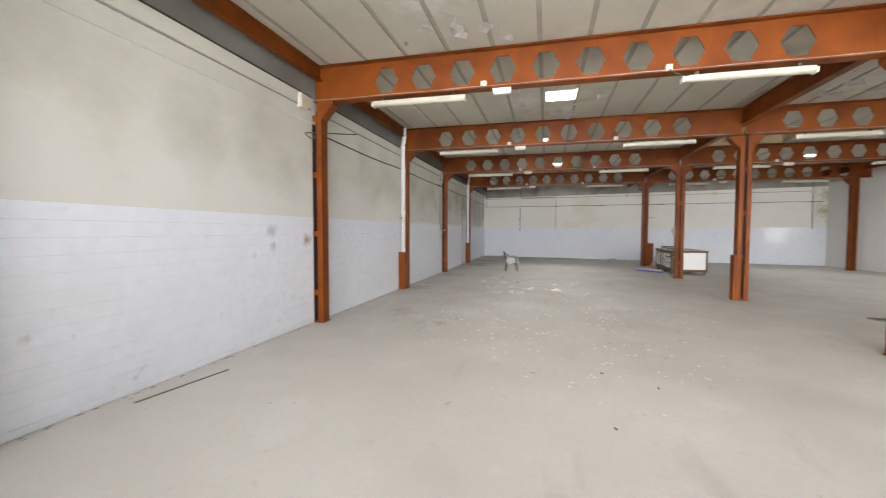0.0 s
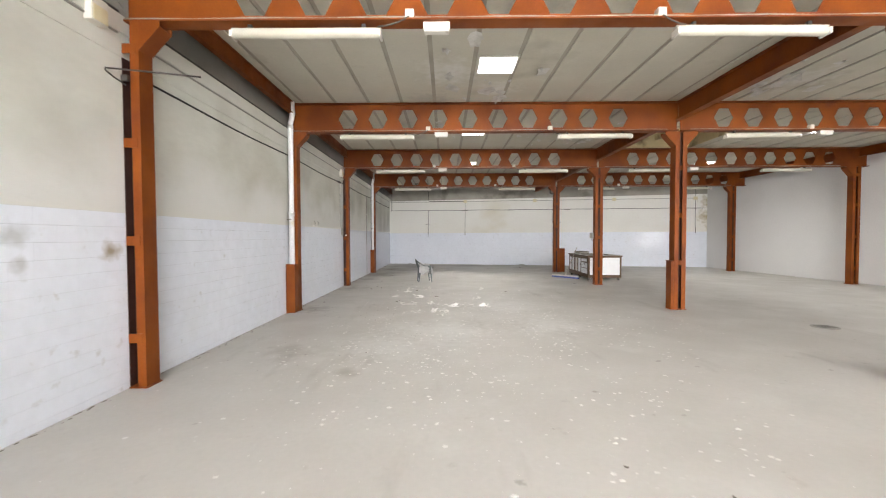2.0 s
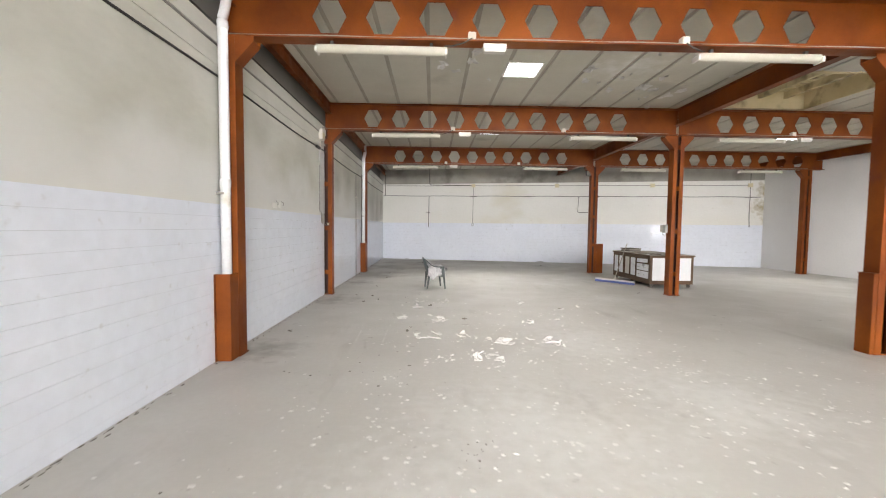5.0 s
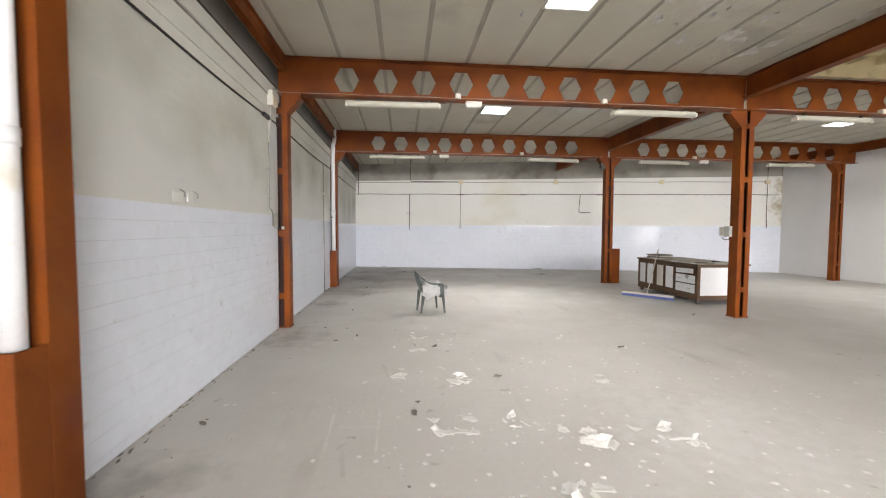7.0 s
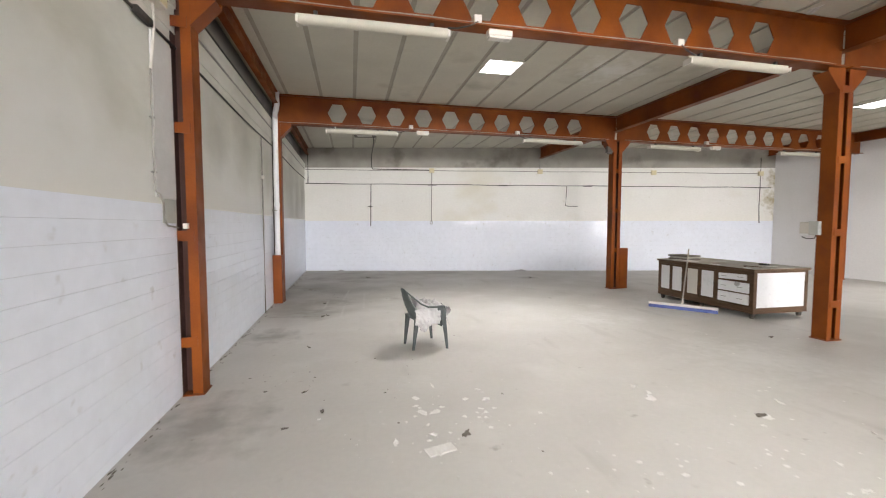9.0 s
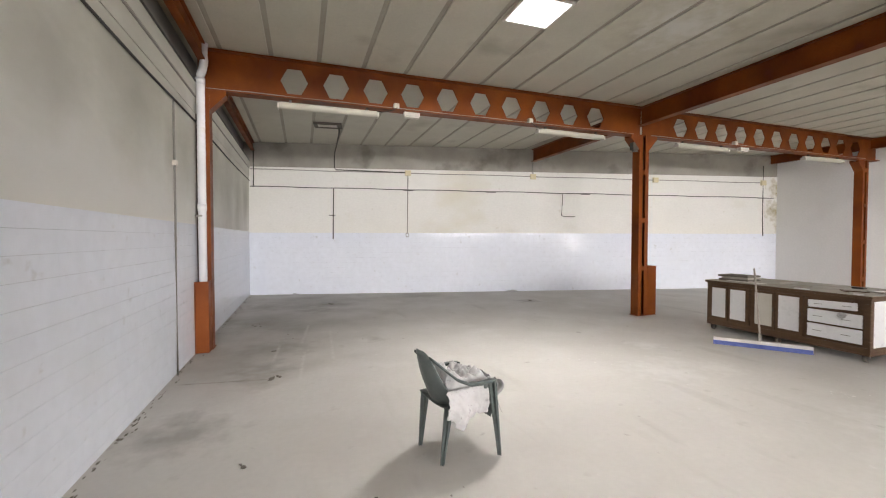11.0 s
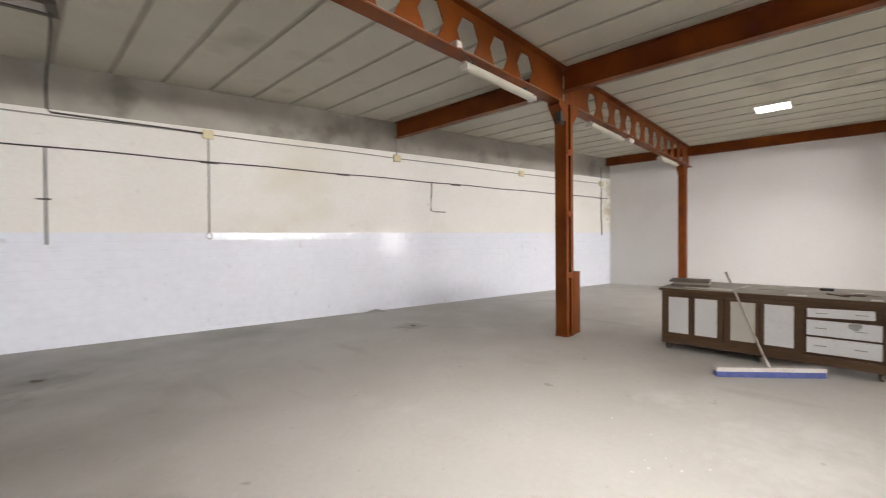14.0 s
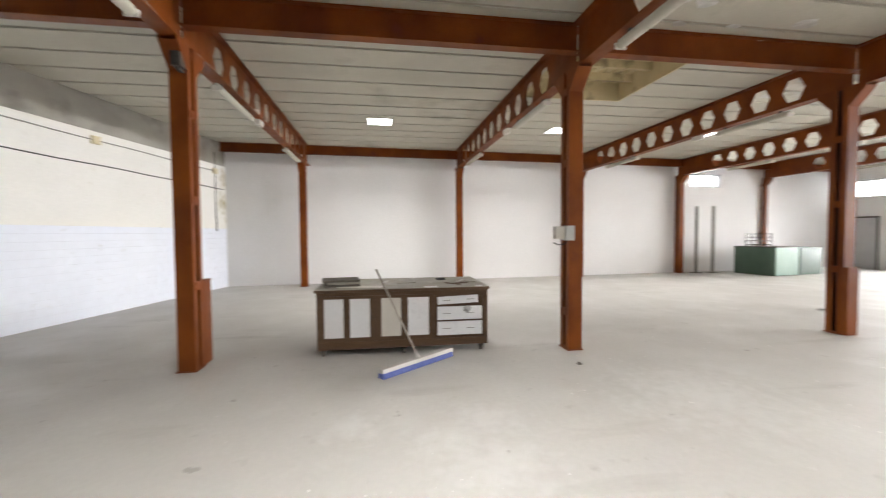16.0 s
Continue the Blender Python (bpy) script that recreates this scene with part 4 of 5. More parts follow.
yy = north_y(2.32) - 0.02
tube(bm, [(2.28, 23.52, CEIL - 0.02), (2.29, 23.6, 4.3), (2.3, 24.2, 4.22), (2.31, yy - 0.25, 4.15), (2.31, yy - 0.05, 4.0), (2.32, yy, 3.75), (2.36, yy, 3.69), (4.35, north_y(4.35) - 0.02, 3.645)], 0.016, 8)
part("cable_run", bm, DARK_STEEL, hang)

# ---- switch box on the middle column ----
sw = thing("switch_box", "grey electrical switch box on a steel column", "electrical box", m=pose(MID - 0.06, BEAM_Y[3] + 0.1, 1.62))
part("body", boxes((-0.08, 0.05, -0.002, 0.13, -0.1, 0.1), bevel=0.008), GREY_PLASTIC, sw)
part("cover", boxes((-0.07, 0.04, 0.131, 0.26, -0.08, 0.09), bevel=0.01), WHITE_PLASTIC, sw, "hinged pale cover")
bm = bmesh.new()
tube(bm, [(0, 0.08, -0.1), (0, 0.1, -0.15), (0, 0.2, -0.16), (0, 0.27, -0.13)], 0.007, 6)
part("lead", bm, BLACK_CABLE, sw)
spot = thing("column_bracket", "small dark bracket at a column head", "bracket", m=pose(MID - 0.24, BEAM_Y[4] - 0.05, 3.62))
part("plate", boxes((-0.06, 0.09, -0.05, 0.05, -0.1, 0.06), bevel=0.01), DARK_STEEL, spot)
part("arm", boxes((-0.02, 0.1, -0.02, 0.02, -0.13, -0.101)), DARK_STEEL, spot)

# ---- the brown counter on castors ----
CX0, CX1, CY0, CY1 = 8.44, 9.64, 16.25, 18.53
ct = thing("work_counter", "dark brown wooden counter with white doors and drawers on castors", "counter", m=pose(CX0, CY1, 0, 0, 0, -90.6))
L, D = CY1 - CY0, CX1 - CX0
# own axes: x along the front, y into the counter, z up
part("carcass", boxes((0.02, L - 0.02, 0.024, D - 0.02, 0.1005, 0.855)), WOOD, ct)
part("worktop", boxes((-0.03, L + 0.03, -0.03, D + 0.03, 0.858, 0.892), bevel=0.006), WOOD, ct)
part("top_surface", boxes((-0.026, L + 0.026, -0.026, D + 0.026, 0.8925, 0.9)), WORKTOP, ct, "dusty stained worktop surface")
part("plinth_rail", boxes((0.0, L, 0.0, 0.022, 0.1, 0.2), (0.0, L, 0.0, 0.022, 0.81, 0.855)), WOOD, ct)
for a, b, pa, pb, yel in ((0.0, 0.165, 0.04, 0.15, 0), (0.168, 0.33, 0.185, 0.30, 0), (0.335, 0.497, 0.365, 0.48, 1), (0.5, 0.67, 0.52, 0.645, 0)):
    xa, xb, p0, p1 = a * L + 0.004, b * L - 0.004, pa * L, pb * L
    dd = part("cabinet_door", boxes((xa, p0, -0.004, 0.02, 0.202, 0.808), (p1, xb, -0.004, 0.02, 0.202, 0.808), (p0, p1, -0.004, 0.02, 0.202, 0.255), (p0, p1, -0.004, 0.02, 0.77, 0.808)), WOOD, ct)
    part("door_panel", boxes((p0, p1, 0.0, 0.012, 0.255, 0.77)), MELAMINE_OLD if yel else MELAMINE, dd, "yellowed white panel" if yel else "white panel")
    part("door_handle", boxes((p1 + 0.012, p1 + 0.022, -0.018, -0.004, 0.5, 0.56), bevel=0.003), DARK_STEEL, dd)
part("post", boxes((0.672 * L, 0.69 * L, -0.002, 0.022, 0.222, 0.788)), WOOD, ct)
part("post", boxes((0.975 * L, L, -0.002, 0.022, 0.222, 0.788)), WOOD, ct)
for z0, z1, dx, tilt in ((0.24, 0.425, 0, 0), (0.45, 0.63, 0, 0), (0.66, 0.765, 0.06, -2.0)):
    dr = part("drawer", boxes((0.0, 0.272 * L - dx, -0.014, 0.006, z0, z1), bevel=0.003), MELAMINE, ct, "white drawer front", pose(0.695 * L + dx / 2, -0.002, 0, 0, tilt, 0))
    for hx in (0.055 * L, 0.2 * L):
        part("drawer_handle", boxes((hx - 0.05, hx + 0.05, -0.03, -0.022, (z0 + z1) / 2 - 0.003, (z0 + z1) / 2 + 0.003), (hx - 0.05, hx - 0.04, -0.022, -0.013, (z0 + z1) / 2 - 0.005, (z0 + z1) / 2 + 0.005), (hx + 0.04, hx + 0.05, -0.022, -0.013, (z0 + z1) / 2 - 0.003, (z0 + z1) / 2 + 0.003)), GREY_CABLE, dr)
part("end_panel", boxes((L - 0.018, L - 0.006, 0.07, D - 0.06, 0.2, 0.82)), MELAMINE, ct, "bright white end panel")
part("end_frame", boxes((L - 0.02, L + 0.006, 0.0, 0.07, 0.1, 0.855), (L - 0.02, L + 0.006, D - 0.06, D, 0.1, 0.855), (L - 0.02, L + 0.006, 0.07, D - 0.06, 0.1, 0.2), (L - 0.02, L + 0.006, 0.07, D - 0.06, 0.82, 0.855)), WOOD, ct)
part("end_frame", boxes((-0.006, 0.02, 0.024, D, 0.1, 0.855)), WOOD, ct)
for x in (0.07, L / 2, L - 0.07):
    for y in (0.08, D - 0.08):
        cs = part("castor", boxes((x - 0.04, x + 0.04, y - 0.04, y + 0.04, 0.088, 0.1), (x - 0.03, x - 0.022, y - 0.03, y + 0.03, 0.03, 0.0875), (x + 0.022, x + 0.03, y - 0.03, y + 0.03, 0.03, 0.0875)), DARK_STEEL, ct)
        bm = bmesh.new()
        tube(bm, [(x - 0.02, y, 0.04), (x + 0.02, y, 0.04)], 0.04, 16)
        part("wheel", bm, DIRT, cs)
# own place on the counter top
m_top = ct.matrix_basis
stack = thing("tray_stack", "stack of dark flat trays on the counter", "trays", m=m_top @ pose(0.28, 0.42, 0.9, 0, 0, 8))
for i, (w, s) in enumerate(((0.24, 0.0), (0.22, 0.02), (0.25, -0.01))):
    part("tray", boxes((-w + s, w + s, -0.2, 0.2, 0.034 * i, 0.034 * i + 0.028), bevel=0.006), DIRT if i != 1 else WORKTOP, stack)
sheet = single("paper_sheet", boxes((-0.3, 0.3, -0.1, 0.1, 0.001, 0.006)), FLAKE, "dusty pale sheet lying on the counter", "paper", m=m_top @ pose(0.55, 0.2, 0.9, 0, 0, -10))
for x, y, w in ((1.5, -0.01, 0.09), (2.16, -0.01, 0.045)):
    single("paper_tag", boxes((-w, w, -0.035, 0.035, 0.001, 0.012), bevel=0.003), MELAMINE, "small white tag on the counter edge", "tag", "tags", m_top @ pose(x, y, 0.9))
lump = thing("black_pad", "small black pad on the counter", "pad", m=m_top @ pose(1.75, 0.85, 0.9))
part("body", boxes((-0.07, 0.07, -0.05, 0.05, 0.0, 0.03), bevel=0.01), BLACK_CABLE, lump)
for k, (x, y, r) in enumerate(((1.95, 0.35, 20), (2.1, 0.5, -25), (2.02, 0.62, 60), (1.85, 0.3, -50), (1.2, 0.5, 15), (0.9, 0.7, 75))):
    single("board_offcut", boxes((-0.14, 0.14, -0.02, 0.02, 0.0, 0.012), bevel=0.002), (WOOD, WORKTOP, PALE_WOOD)[k % 3], "thin wooden offcut on the counter", "offcut", "offcuts", m_top @ pose(x, y, 0.9, 0, 0, r))
knob = thing("crumpled_bag", "crumpled clear bag hanging from a drawer", "bag", m=m_top @ pose(2.0, -0.035, 0.6))
bm = bmesh.new()
bmesh.ops.create_icosphere(bm, subdivisions=3, radius=0.06)
for v in bm.verts:
    v.co = Vector((v.co.x * 0.9, v.co.y * 0.3, v.co.z * 0.65)) * (1 + 0.5 * noise.noise(v.co * 30))
part("sheet", bm, WRAP, knob)

# ---- push broom ----
hx0, hy0, hx1, hy1 = 7.53, 17.72, 8.27, 16.79
bl = math.hypot(hx1 - hx0, hy1 - hy0)
broom = thing("push_broom", "wide push broom with blue bristles and a worn handle", "broom", m=pose((hx0 + hx1) / 2, (hy0 + hy1) / 2, 0, 0, 0, math.degrees(math.atan2(hy1 - hy0, hx1 - hx0))))
part("head", boxes((-bl / 2, bl / 2, -0.042, 0.042, 0.062, 0.112), bevel=0.008), PALE_WOOD, broom, "pale worn wooden head")
bm = bmesh.new()
for i in range(66):
    for j in range(3):
        x = -bl / 2 + 0.012 + i * (bl - 0.024) / 65
        y = -0.024 + 0.024 * j
        prism(bm, [(x - 0.009, y - 0.011, 0.062), (x + 0.009, y - 0.011, 0.062), (x + 0.009, y + 0.011, 0.062), (x - 0.009, y + 0.011, 0.062)], (0.004 * math.sin(i * 7 + j), 0.014 * (j - 1) + 0.003 * math.cos(i * 3), -0.061))
part("bristles", bm, BLUE, broom, "blue bristles")
top = broom.matrix_basis.inverted() @ Vector((8.5, 17.76, 1.15))
bm = bmesh.new()
tube(bm, [(0, 0, 0.1), tuple(top * 0.5 + Vector((0, 0, 0.055))), tuple(top)], 0.013, 10)
part("handle", bm, HANDLE, broom)
bm = bmesh.new()
tube(bm, [(0, 0, 0.1), tuple(Vector((0, 0, 0.1)) + (top - Vector((0, 0, 0.1))) * 0.1)], 0.02, 10)
part("socket", bm, PALE_WOOD, broom)

# ---- plastic garden chair with sheeting ----
chair = thing("garden_chair", "grey-green plastic garden armchair standing on the bare floor", "chair", m=pose(2.53, 16.05, 0, 0, 0, 12))


def leg(x, y, tx, ty, zt):
    bm = bmesh.new()
    d = 0.0
    for a, b, c, e in ((-0.028, 0.028, -0.006, 0.006), (-0.006, 0.006, -0.028, 0.028)):
        v0 = [bm.verts.new((x + 0.6 * p, y + 0.6 * q, 0.0)) for p, q in ((a, c), (b, c), (b, e), (a, e))]
        v1 = [bm.verts.new((tx + 1.3 * p, ty + 1.3 * q, zt)) for p, q in ((a, c), (b, c), (b, e), (a, e))]
        bm.faces.new(v0)
        bm.faces.new(v1[::-1])
        for i in range(4):
            bm.faces.new((v0[i], v0[(i + 1) % 4], v1[(i + 1) % 4], v1[i]))
    part("leg", bm, CHAIR, chair)


def solid_patch(name, f, nu, nv, thick, mat, parent, label=""):
    """A curved sheet f(u, v) with thickness."""
    bm = bmesh.new()
    g = [[bm.verts.new(f(i / nu, j / nv)) for j in range(nv + 1)] for i in range(nu + 1)]
    faces = [bm.faces.new((g[i][j], g[i + 1][j], g[i + 1][j + 1], g[i][j + 1])) for i in range(nu) for j in range(nv)]
    bmesh.ops.recalc_face_normals(bm, faces=bm.faces[:])
    bmesh.ops.solidify(bm, geom=faces, thickness=thick)
    for q in bm.faces:
        q.smooth = True
    return part(name, bm, mat, parent, label)


leg(-0.22, -0.17, -0.17, -0.18, 0.42)
leg(-0.22, 0.17, -0.17, 0.18, 0.42)
leg(0.23, -0.27, 0.17, -0.25, 0.58)
leg(0.23, 0.27, 0.17, 0.25, 0.58)
solid_patch("seat", lambda u, v: (-0.2 + 0.42 * u, -0.22 + 0.44 * v, 0.405 + 0.03 * u * u + 0.02 * (2 * v - 1) ** 2), 8, 8, 0.008, CHAIR, chair)
solid_patch("backrest", lambda u, v: (-0.19 - 0.14 * u - 0.02 * math.sin(math.pi * u) + 0.10 * (2 * v - 1) ** 2 * (1 - 0.5 * u), (-0.19 + 0.38 * v) * (1 - 0.42 * u * u), 0.40 + u * (0.42 - 0.07 * (2 * v - 1) ** 4)), 10, 12, 0.008, CHAIR, chair)
solid_patch("seat_apron", lambda u, v: (0.16 + 0.05 * u, -0.25 + 0.5 * v, 0.30 + 0.12 * u), 3, 8, 0.006, CHAIR, chair)
for s in (-1, 1):
    solid_patch("side_panel", lambda u, v, s=s: (0.10 + 0.09 * u, s * (0.245 + 0.008 * u), 0.40 + v * (0.17 - 0.01 * u)), 4, 4, 0.006, CHAIR, chair)
    arc = [(-0.29, 0.115, 0.775), (-0.21, 0.165, 0.70), (-0.13, 0.22, 0.625), (-0.04, 0.255, 0.585), (0.06, 0.262, 0.578), (0.14, 0.26, 0.58), (0.19, 0.25, 0.575), (0.205, 0.247, 0.54)]
    bm = bmesh.new()
    ring = []
    for x, y, z in arc:
        ring.append([bm.verts.new((x, s * (y + a), z + b)) for a, b in ((-0.024, 0.0), (-0.02, 0.012), (0.02, 0.012), (0.026, 0.0), (0.02, -0.012), (-0.02, -0.008))])
    for a, b in zip(ring, ring[1:]):
        for i in range(6):
            bm.faces.new((a[i], b[i], b[(i + 1) % 6], a[(i + 1) % 6]))
    bm.faces.new(ring[0])
    bm.faces.new(ring[-1][::-1])
    part("armrest", bm, CHAIR, chair)
wrap = thing("plastic_sheeting", "crumpled clear plastic sheeting heaped on the garden chair", "plastic sheet", m=chair.matrix_basis @ pose(0, 0, 0.43))


def creases(x, y, k):
    p = Vector((x, y, k))
    return 0.05 * abs(noise.noise(p * 9)) + 0.035 * abs(noise.noise(p * 19)) + 0.02 * abs(noise.noise(p * 37))


def heap(u, v):
    x, y = -0.2 + 0.5 * u, -0.225 + 0.44 * v
    z = 0.09 + 0.12 * math.exp(-((x + 0.12) / 0.07) ** 2) + 0.05 * math.exp(-((x - 0.12) / 0.1) ** 2) + 1.5 * creases(x, y, 1.3)
    z *= min(1.0, 0.35 + 5 * v) * min(1.0, 0.35 + 5 * (1 - v))
    z -= 2.2 * max(0.0, x - 0.21)
    back = max(0.0, -0.14 - x)
    return (x + back * 0.5, y * (1 - 0.25 * max(0.0, -x) / 0.2) + 0.3 * creases(x, y, 5.0), z)


def side_fold(u, v):
    x = -0.21 + 0.35 * u
    low = 0.06 + 0.11 * math.exp(-((x + 0.09) / 0.075) ** 2) + 0.06 * abs(noise.noise(Vector((x * 14, 0.4, 2))))
    z = 0.125 - (0.125 + low) * v
    return (x + 0.5 * creases(x, z, 3.0) - 0.02, -0.225 - 0.035 * math.sin(math.pi * v) - 0.5 * creases(x, z, 8.0), z)


def front_fold(u, v):
    y = -0.235 + 0.3 * u
    z = 0.13 - 0.15 * v - 0.06 * abs(noise.noise(Vector((y * 14, 3, 1))))
    return (0.225 + 0.06 * math.sin(math.pi * min(1, 0.25 + v)) + 0.5 * creases(y, z, 2.0), y, z)


solid_patch("sheet_heap", heap, 44, 40, 0.002, WRAP, wrap)
solid_patch("hanging_fold", side_fold, 30, 26, 0.002, WRAP, wrap)
solid_patch("front_fold", front_fold, 24, 18, 0.002, WRAP, wrap)

# ---- the far corner: green counter, posts, rack ----
gc = thing("green_counter", "dark green laminate counter with a pale green end", "counter", m=pose(15.46, 3.7, 0, 0, 0, 8))
part("front_panel", boxes((0.0, 1.5, 0.0, 0.02, 0.02, 1.03)), GREEN, gc)
part("end_panel", boxes((-0.02, -0.001, -1.15, 0.02, 0.02, 1.03)), GREEN_PALE, gc, "pale green end panel")
part("top", boxes((-0.04, 1.52, -1.17, 0.05, 1.031, 1.06), bevel=0.004), DARK_STEEL, gc)
part("back_panel", boxes((0.0, 1.5, -1.15, -1.13, 0.02, 1.03)), GREEN, gc)
part("base", boxes((0.0, 1.5, -1.12, -0.02, 0.0, 0.02)), DARK_STEEL, gc)
gb = thing("green_bin", "dark green box cabinet beside the green counter", "cabinet", m=pose(16.3, 1.85, 0, 0, 0, 8))
part("body", boxes((-0.5, 0.55, -0.6, 0.55, 0.0, 0.98), bevel=0.006), GREEN, gb)
part("lid", boxes((-0.52, 0.57, -0.62, 0.57, 0.981, 1.01), bevel=0.004), GREEN, gb)
rk = thing("wire_rack", "dark metal rack standing on the green counter", "rack", m=gc.matrix_basis @ pose(0.45, -0.45, 1.061))
for z in (0.06, 0.2, 0.34, 0.46):
    part("shelf_rail", boxes((0.0, 0.75, -0.012, 0.012, z - 0.01, z + 0.01), (0.0, 0.75, 0.3, 0.324, z - 0.01, z + 0.01)), DARK_STEEL, rk)
for x in (0.0, 0.73):
    for y in (-0.012, 0.3):
        part("upright", boxes((x, x + 0.02, y, y + 0.024, 0.0, 0.48)), DARK_STEEL, rk)
for x, y in ((17.5, 5.35), (17.35, 4.75)):
    po = thing("grey_post", "tall dark grey metal post on a flat foot", "post", "grey posts", pose(x - 0.25, y, 0))
    part("shaft", boxes((-0.05, 0.05, -0.04, 0.04, 0.02, 2.62), bevel=0.006), GREY_CABLE, po)
    part("foot", boxes((-0.16, 0.16, -0.16, 0.16, 0.0, 0.02)), DIRT, po)

# ---- loose things on the floor ----
stick = thing("floor_strip", "long black strip lying by the tiled wall", "strip", m=pose(0.27, 2.92, 0, 0, 0, 81))
part("strip_body", boxes((-0.5, 0.5, -0.012, 0.012, 0.0, 0.008), bevel=0.002), DIRT, stick)
drain = thing("floor_drain", "round dark drain cover in the concrete floor", "drain", m=pose(9.88, 8.67, 0))
bm = bmesh.new()
tube(bm, [(0, 0, 0.0), (0, 0, 0.008)], 0.2, 28)
part("cover", bm, GREY_CABLE, drain)
for i in range(5):
    part("slot", boxes((-0.13, 0.13, -0.1 + 0.045 * i, -0.085 + 0.045 * i, 0.0082, 0.012)), DARK_STEEL, drain)


def shard(r, seed, thick, curl):
    """A broken, slightly buckled skin of plaster lying on the floor."""
    rg = random.Random(seed)
    n = rg.randint(9, 13)
    bm = bmesh.new()
    lean, fold = rg.uniform(0, 6.3), rg.uniform(0, 3.1)
    outer = [(2 * math.pi * (i + rg.uniform(-0.35, 0.35)) / n, r * rg.choice((0.55, 0.8, 0.95, 1.1)) * rg.uniform(0.85, 1.1)) for i in range(n)]
    rows = []
    for f in (0.5, 1.0):
        row = []
        for a, q in outer:
            x, y = f * q * math.cos(a), 0.62 * f * q * math.sin(a)
            lift = curl * f * f * max(0.0, math.cos(a - lean)) + 0.35 * curl * abs(math.sin(a - fold)) * (1 - f) + 0.12 * curl * rg.random()
            row.append((x, y, lift))
        rows.append(row)
    top = [[bm.verts.new((x, y, z + thick)) for x, y, z in row] for row in rows]
    low = [bm.verts.new((x * 1.02, y * 1.02, z)) for x, y, z in rows[1]]
    c1, c0 = bm.verts.new((0, 0, thick + 0.25 * curl * rg.random())), bm.verts.new((0, 0, 0.0))
    for i in range(n):
        j = (i + 1) % n
        bm.faces.new((top[0][i], top[0][j], c1))
        bm.faces.new((top[0][i], top[1][i], top[1][j], top[0][j]))
        bm.faces.new((top[1][i], low[i], low[j], top[1][j]))
        bm.faces.new((low[j], low[i], c0))
    return bm


SHARDS = [mesh_of("plaster_shard", shard(0.1, k, 0.005, 0.016 + 0.014 * (k % 4)), FLAKE) for k in range(10)]
SPOTS = "2.41,11.15,17 2.55,11.12,14 2.28,11.18,12 3.47,10.89,15 3.58,10.86,13 3.40,10.93,10 4.13,10.88,14 4.22,10.84,12 2.53,12.26,15 2.58,12.20,11 1.95,12.48,14 1.99,12.44,11 4.14,12.09,11 2.92,11.19,8 1.97,12.69,9 2.44,12.68,9 2.64,12.40,12 2.18,13.63,9 2.15,14.34,6 2.79,14.42,6 1.59,12.31,6 2.26,11.37,11 2.54,11.37,13 2.94,11.40,8 3.30,11.12,9 3.49,11.05,12 3.05,10.49,13 3.03,10.32,15 3.24,10.49,12 3.31,10.29,13 3.17,10.40,9 3.88,11.09,10 4.15,11.07,12 4.37,14.12,8 4.19,12.28,9 4.68,12.37,7 4.29,10.83,6 2.73,10.46,5 2.42,10.21,5 2.18,13.37,13 2.16,14.04,8 2.27,14.02,8 2.79,14.16,9 2.36,14.61,5 2.61,14.23,5 4.43,13.97,6 4.34,13.83,8 5.45,13.49,8 5.05,13.29,8 4.86,12.63,5"
for k, s in enumerate(SPOTS.split()):
    x, y, r = [float(v) for v in s.split(",")]
    ob = new("plaster_flake", SHARDS[k % 10])
    ob.matrix_basis = pose(x, y - (0.12 if y < 10.6 else 0.0), 0.0, 0, 0, 57 * k) @ Matrix.Scale(r / 13.5, 4)
    tagged(ob, "white flake of fallen plaster on the concrete floor", "plaster flake", "fallen plaster flakes")


rg = random.Random(21)
NESTS = [(2.41, 11.15, 0.13), (3.47, 10.89, 0.14), (4.15, 10.87, 0.13), (2.53, 12.26, 0.1), (1.95, 12.48, 0.08), (4.14, 12.09, 0.12), (2.92, 11.19, 0.12), (3.1, 10.28, 0.22), (2.2, 13.7, 0.2), (4.4, 10.2, 0.5), (3.6, 9.8, 0.5), (4.0, 11.6, 0.9)]
for k in range(110):
    cx, cy, sp = rg.choice(NESTS)
    ob = new("plaster_flake", SHARDS[k % 10])
    ob.matrix_basis = pose(cx + rg.gauss(0, sp), cy + rg.gauss(0, sp), 0.0, 0, 0, rg.uniform(0, 360)) @ Matrix.Scale(0.1 + 0.35 * rg.random() ** 2, 4)
    tagged(ob, "white flake of fallen plaster on the concrete floor", "plaster flake", "fallen plaster flakes")


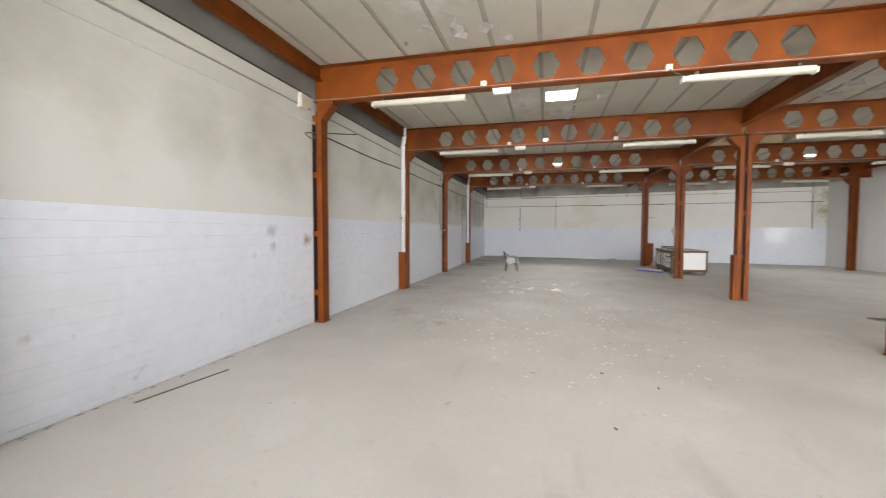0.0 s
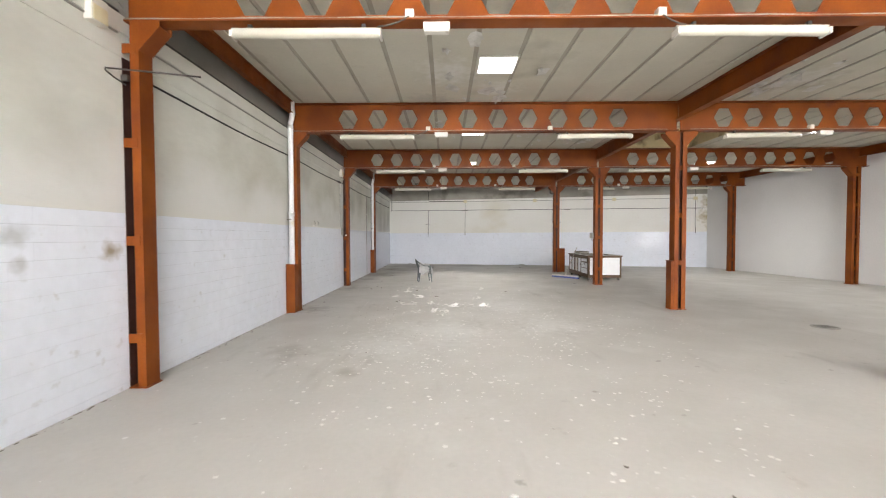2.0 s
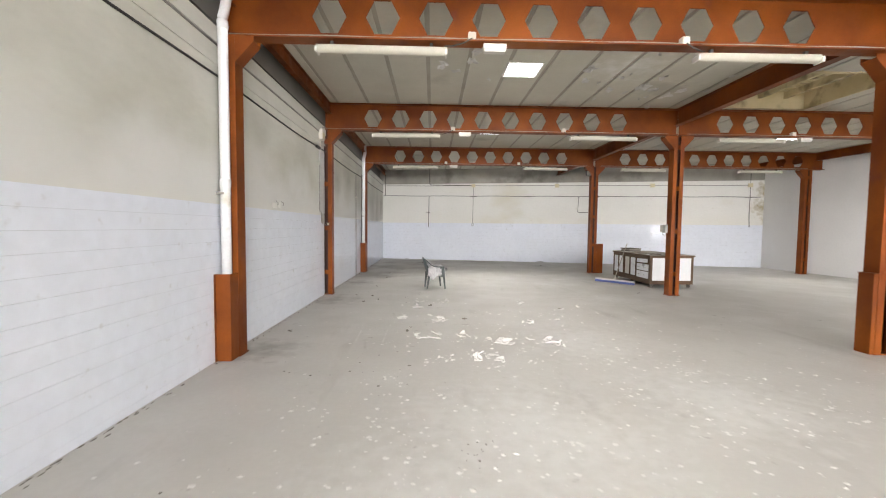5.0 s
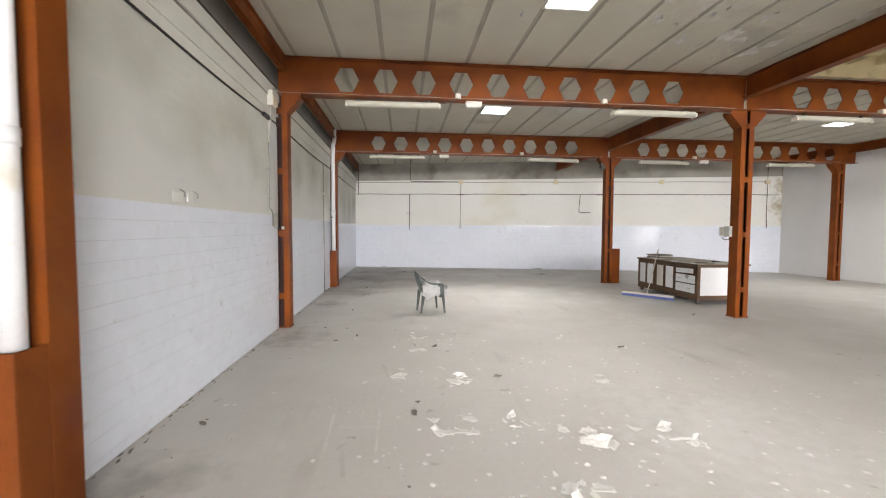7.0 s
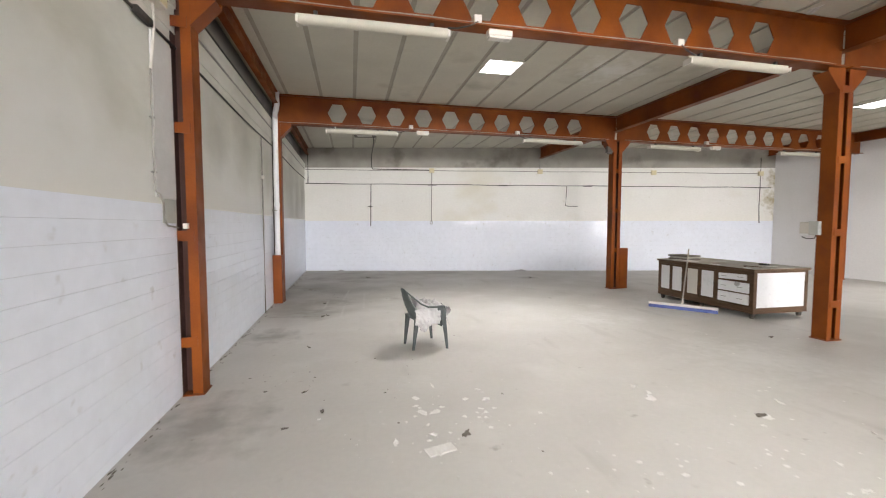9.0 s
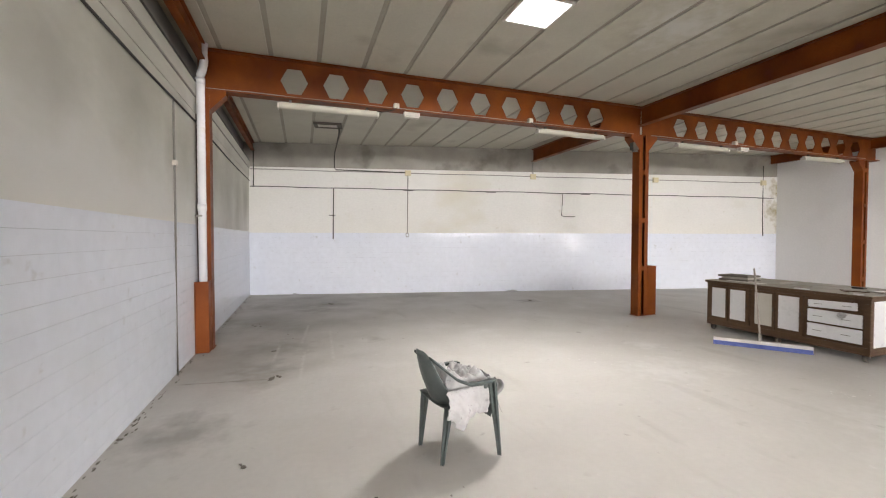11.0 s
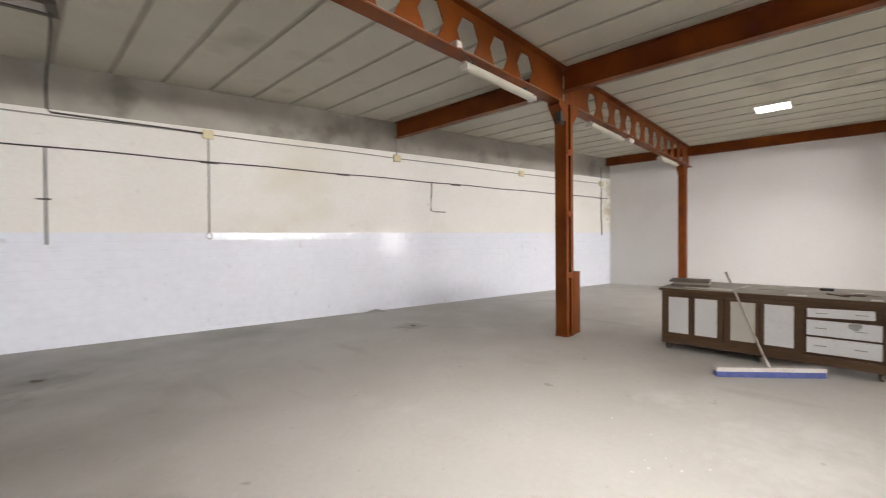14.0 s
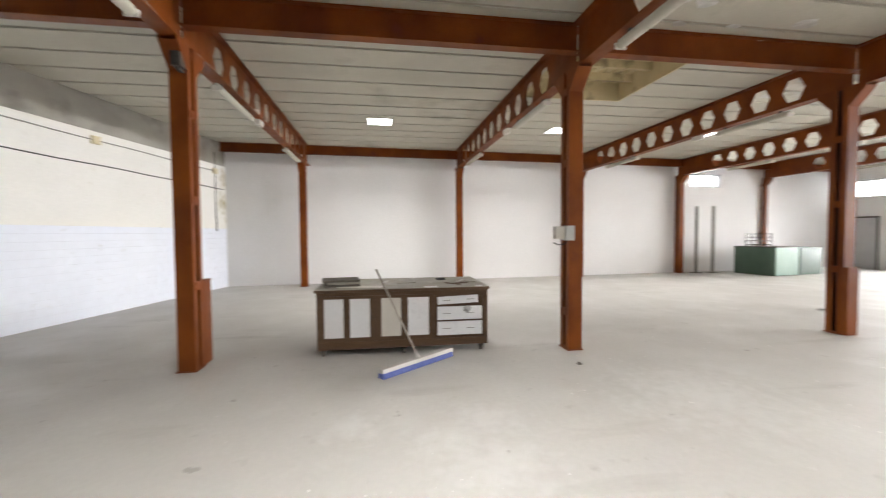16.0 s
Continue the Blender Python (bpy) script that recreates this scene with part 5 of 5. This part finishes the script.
def crumbs(name, count, centres, spread, lo, hi, mat, label, seed):
    rg = random.Random(seed)
    bm = bmesh.new()
    nests = []
    for k in range(max(12, count // 14)):
        cx, cy = rg.choice(centres)
        nests.append((cx + rg.gauss(0, spread), cy + rg.gauss(0, spread), rg.choice((0.1, 0.2, 0.4, 0.8))))
    for k in range(count):
        cx, cy, sp = rg.choice(nests)
        x, y = cx + rg.gauss(0, sp), cy + rg.gauss(0, sp)
        if not (0.15 < x < 16 and SOUTH + 0.2 < y < 22):
            continue
        r = lo + (hi - lo) * rg.random() ** 2.5
        n = rg.randint(4, 6)
        a0 = rg.random() * 6.3
        h = r * rg.uniform(0.12, 0.4)
        ring = [bm.verts.new((x + r * rg.uniform(0.6, 1.1) * math.cos(a0 + 2 * math.pi * i / n), y + r * rg.uniform(0.5, 1.0) * math.sin(a0 + 2 * math.pi * i / n), 0.0008)) for i in range(n)]
        tip = bm.verts.new((x, y, h))
        for i in range(n):
            bm.faces.new((ring[i], ring[(i + 1) % n], tip))
    single(name, bm, mat, label, "debris", kind="stuff")


crumbs("plaster_crumbs", 2600, [(3.0, 8.6), (2.2, 7.6), (3.4, 10.2), (4.4, 9.4), (3.2, 11.6), (4.2, 6.8), (6.2, 8.8), (5.4, 11.2), (2.6, 13.6), (2.0, 6.2), (4.5, 5.6), (3.2, 7.4), (6.0, 7.0), (2.6, 6.6)], 0.95, 0.004, 0.032, FLAKE, "scatter of white plaster crumbs on the floor", 3)
crumbs("plaster_dust_bits", 260, [(5.5, 5.0), (2.5, 4.6), (7.0, 13.0), (7.0, 15.6), (5.5, 16.2), (11, 9), (10, 12)], 1.5, 0.004, 0.018, FLAKE, "thin scatter of white plaster bits", 4)
crumbs("dirt_bits", 150, [(0.5, 14.5), (0.6, 17.5), (1.2, 15.0), (1.0, 9.0), (0.6, 11.0), (1.0, 22)], 0.9, 0.006, 0.03, DIRT, "dark grit and dirt on the floor", 6)
for k, (x, y, r) in enumerate(((4.53, 4.37, 2.8), (5.04, 4.04, 3.4), (4.47, 3.02, 3.2), (7.63, 15.3, 6), (7.11, 22.5, 8), (2.07, 23.6, 10), (2.13, 11.76, 5), (0.98, 16.28, 4.5), (1.09, 14.73, 4.5), (1.29, 14.25, 4), (1.01, 14.0, 4), (1.05, 18.2, 9), (1.12, 18.25, 5), (3.05, 12.37, 7), (2.09, 11.54, 6), (5.03, 13.33, 7), (2.44, 13.6, 7), (0.32, 11.5, 7), (1.0, 19.45, 5))):
    ob = single("debris_lump", shard(0.0075 * r, 40 + k, 0.007, 0.012), DIRT, "small dark lump of debris on the floor", "debris", "debris lumps", pose(x, y, 0, 0, 0, 71 * k))
rg = random.Random(9)
bm = bmesh.new()
for k in range(420):
    y = rg.uniform(SOUTH + 0.3, 25.5)
    x = WEST_X + 0.012 + abs(rg.gauss(0, 0.035))
    r = rg.uniform(0.005, 0.02)
    ring = [bm.verts.new((x + 0.6 * r * math.cos(a), y + 1.8 * r * math.sin(a), 0.0008)) for a in (0.4, 1.7, 2.9, 4.1, 5.3)]
    tip = bm.verts.new((x, y, r * rg.uniform(0.2, 0.5)))
    for i in range(5):
        bm.faces.new((ring[i], ring[(i + 1) % 5], tip))
single("wall_foot_grit", bm, DIRT, "line of dark grit along the foot of the tiled wall", "debris", kind="stuff")
frag = single("tile_fragment", boxes((-0.11, 0.11, -0.055, 0.055, 0.0, 0.009), bevel=0.003), FLAKE, "flat white broken tile piece on the concrete floor", "tile fragment", m=pose(2.19, 13.42, 0, 0, 0, 14))
rag = thing("plastic_scrap", "crumpled pale plastic scrap by the tiled end wall", "plastic sheet", m=pose(7.55, north_y(7.55) - 0.16, 0, 0, 0, NORTH_TURN))
solid_patch("scrap_fold", lambda u, v: (-0.22 + 0.44 * u, -0.1 + 0.2 * v, 0.012 + 0.07 * math.sin(math.pi * u) * math.sin(math.pi * v) * (0.6 + noise.noise(Vector((u * 6, v * 4, 2))))), 14, 8, 0.003, WRAP, rag)
rag2 = thing("plastic_scrap", "small pale plastic scrap by the tiled end wall", "plastic sheet", m=pose(1.2, north_y(1.2) - 0.1, 0, 0, 0, NORTH_TURN))
solid_patch("scrap_fold", lambda u, v: (-0.12 + 0.24 * u, -0.06 + 0.12 * v, 0.008 + 0.05 * math.sin(math.pi * u) * math.sin(math.pi * v) * (0.6 + noise.noise(Vector((u * 6, v * 4, 7))))), 10, 6, 0.003, WRAP, rag2)

# ---- wall tiles, row by row ----
ROW, COL, UPRIGHT = 0.148, 0.2, 0.0002


def tile_mesh(w, h):
    bm = bmesh.new()
    b = 0.0006
    o = [bm.verts.new(p) for p in ((0, 0, 0), (w, 0, 0), (w, 0, h), (0, 0, h))]
    i = [bm.verts.new(p) for p in ((0, -0.004, b), (w, -0.004, b), (w, -0.004, h - b), (0, -0.004, h - b))]
    bm.faces.new(i)
    for k in range(4):
        bm.faces.new((o[k], o[(k + 1) % 4], i[(k + 1) % 4], i[k]))
    return bm


def tiling(parent, length, top, singles, seed, gap):
    """Tiles on the parent's own x-z plane at y = 0.004; singles: the stretch of x built piece by piece."""
    rg = random.Random(seed)
    one = mesh_of("tile", tile_mesh(COL - UPRIGHT, ROW - gap), TILE)
    verts, faces = [], []
    b = 0.0006
    for j in range(int(top / ROW) + 1):
        z1 = top - j * ROW
        z0 = max(0.004, z1 - ROW + gap)
        if z1 - z0 < 0.02:
            continue
        for i in range(int(length / COL)):
            x = i * COL
            if z0 > 0.01 and singles[0] <= x < singles[1]:
                ob = new("tile", one)
                ob.parent = parent
                ob.matrix_basis = pose(x, 0.0035, z0, rg.gauss(0, 0.16), 0, 0)
                continue
            w, n = COL - UPRIGHT, len(verts)
            dy = [rg.gauss(0, 0.0001) for _ in range(4)]
            verts += [(x, 0.004, z0), (x + w, 0.004, z0), (x + w, 0.004, z1), (x, 0.004, z1),
                      (x, -0.001 + dy[0], z0 + b), (x + w, -0.001 + dy[1], z0 + b), (x + w, -0.001 + dy[2], z1 - b), (x, -0.001 + dy[0] + dy[2] - dy[1], z1 - b)]
            faces += [(n + 4, n + 5, n + 6, n + 7)] + [(n + k, n + (k + 1) % 4, n + 4 + (k + 1) % 4, n + 4 + k) for k in range(4)]
    me = bpy.data.meshes.new("tiling")
    me.from_pydata(verts, [], faces)
    me.materials.append(TILE_JOINED)
    ob = new("tiling", me)
    ob.parent = parent
    tagged(ob, "white glazed wall tiles with thin grey joints", kind="stuff")


tiling(wall_west, 29.2, WEST_TOP, (4.0, 8.8), 11, 0.001)
tiling(wall_north, nlen, NORTH_TOP, (4.0, 8.8), 12, 0.0006)
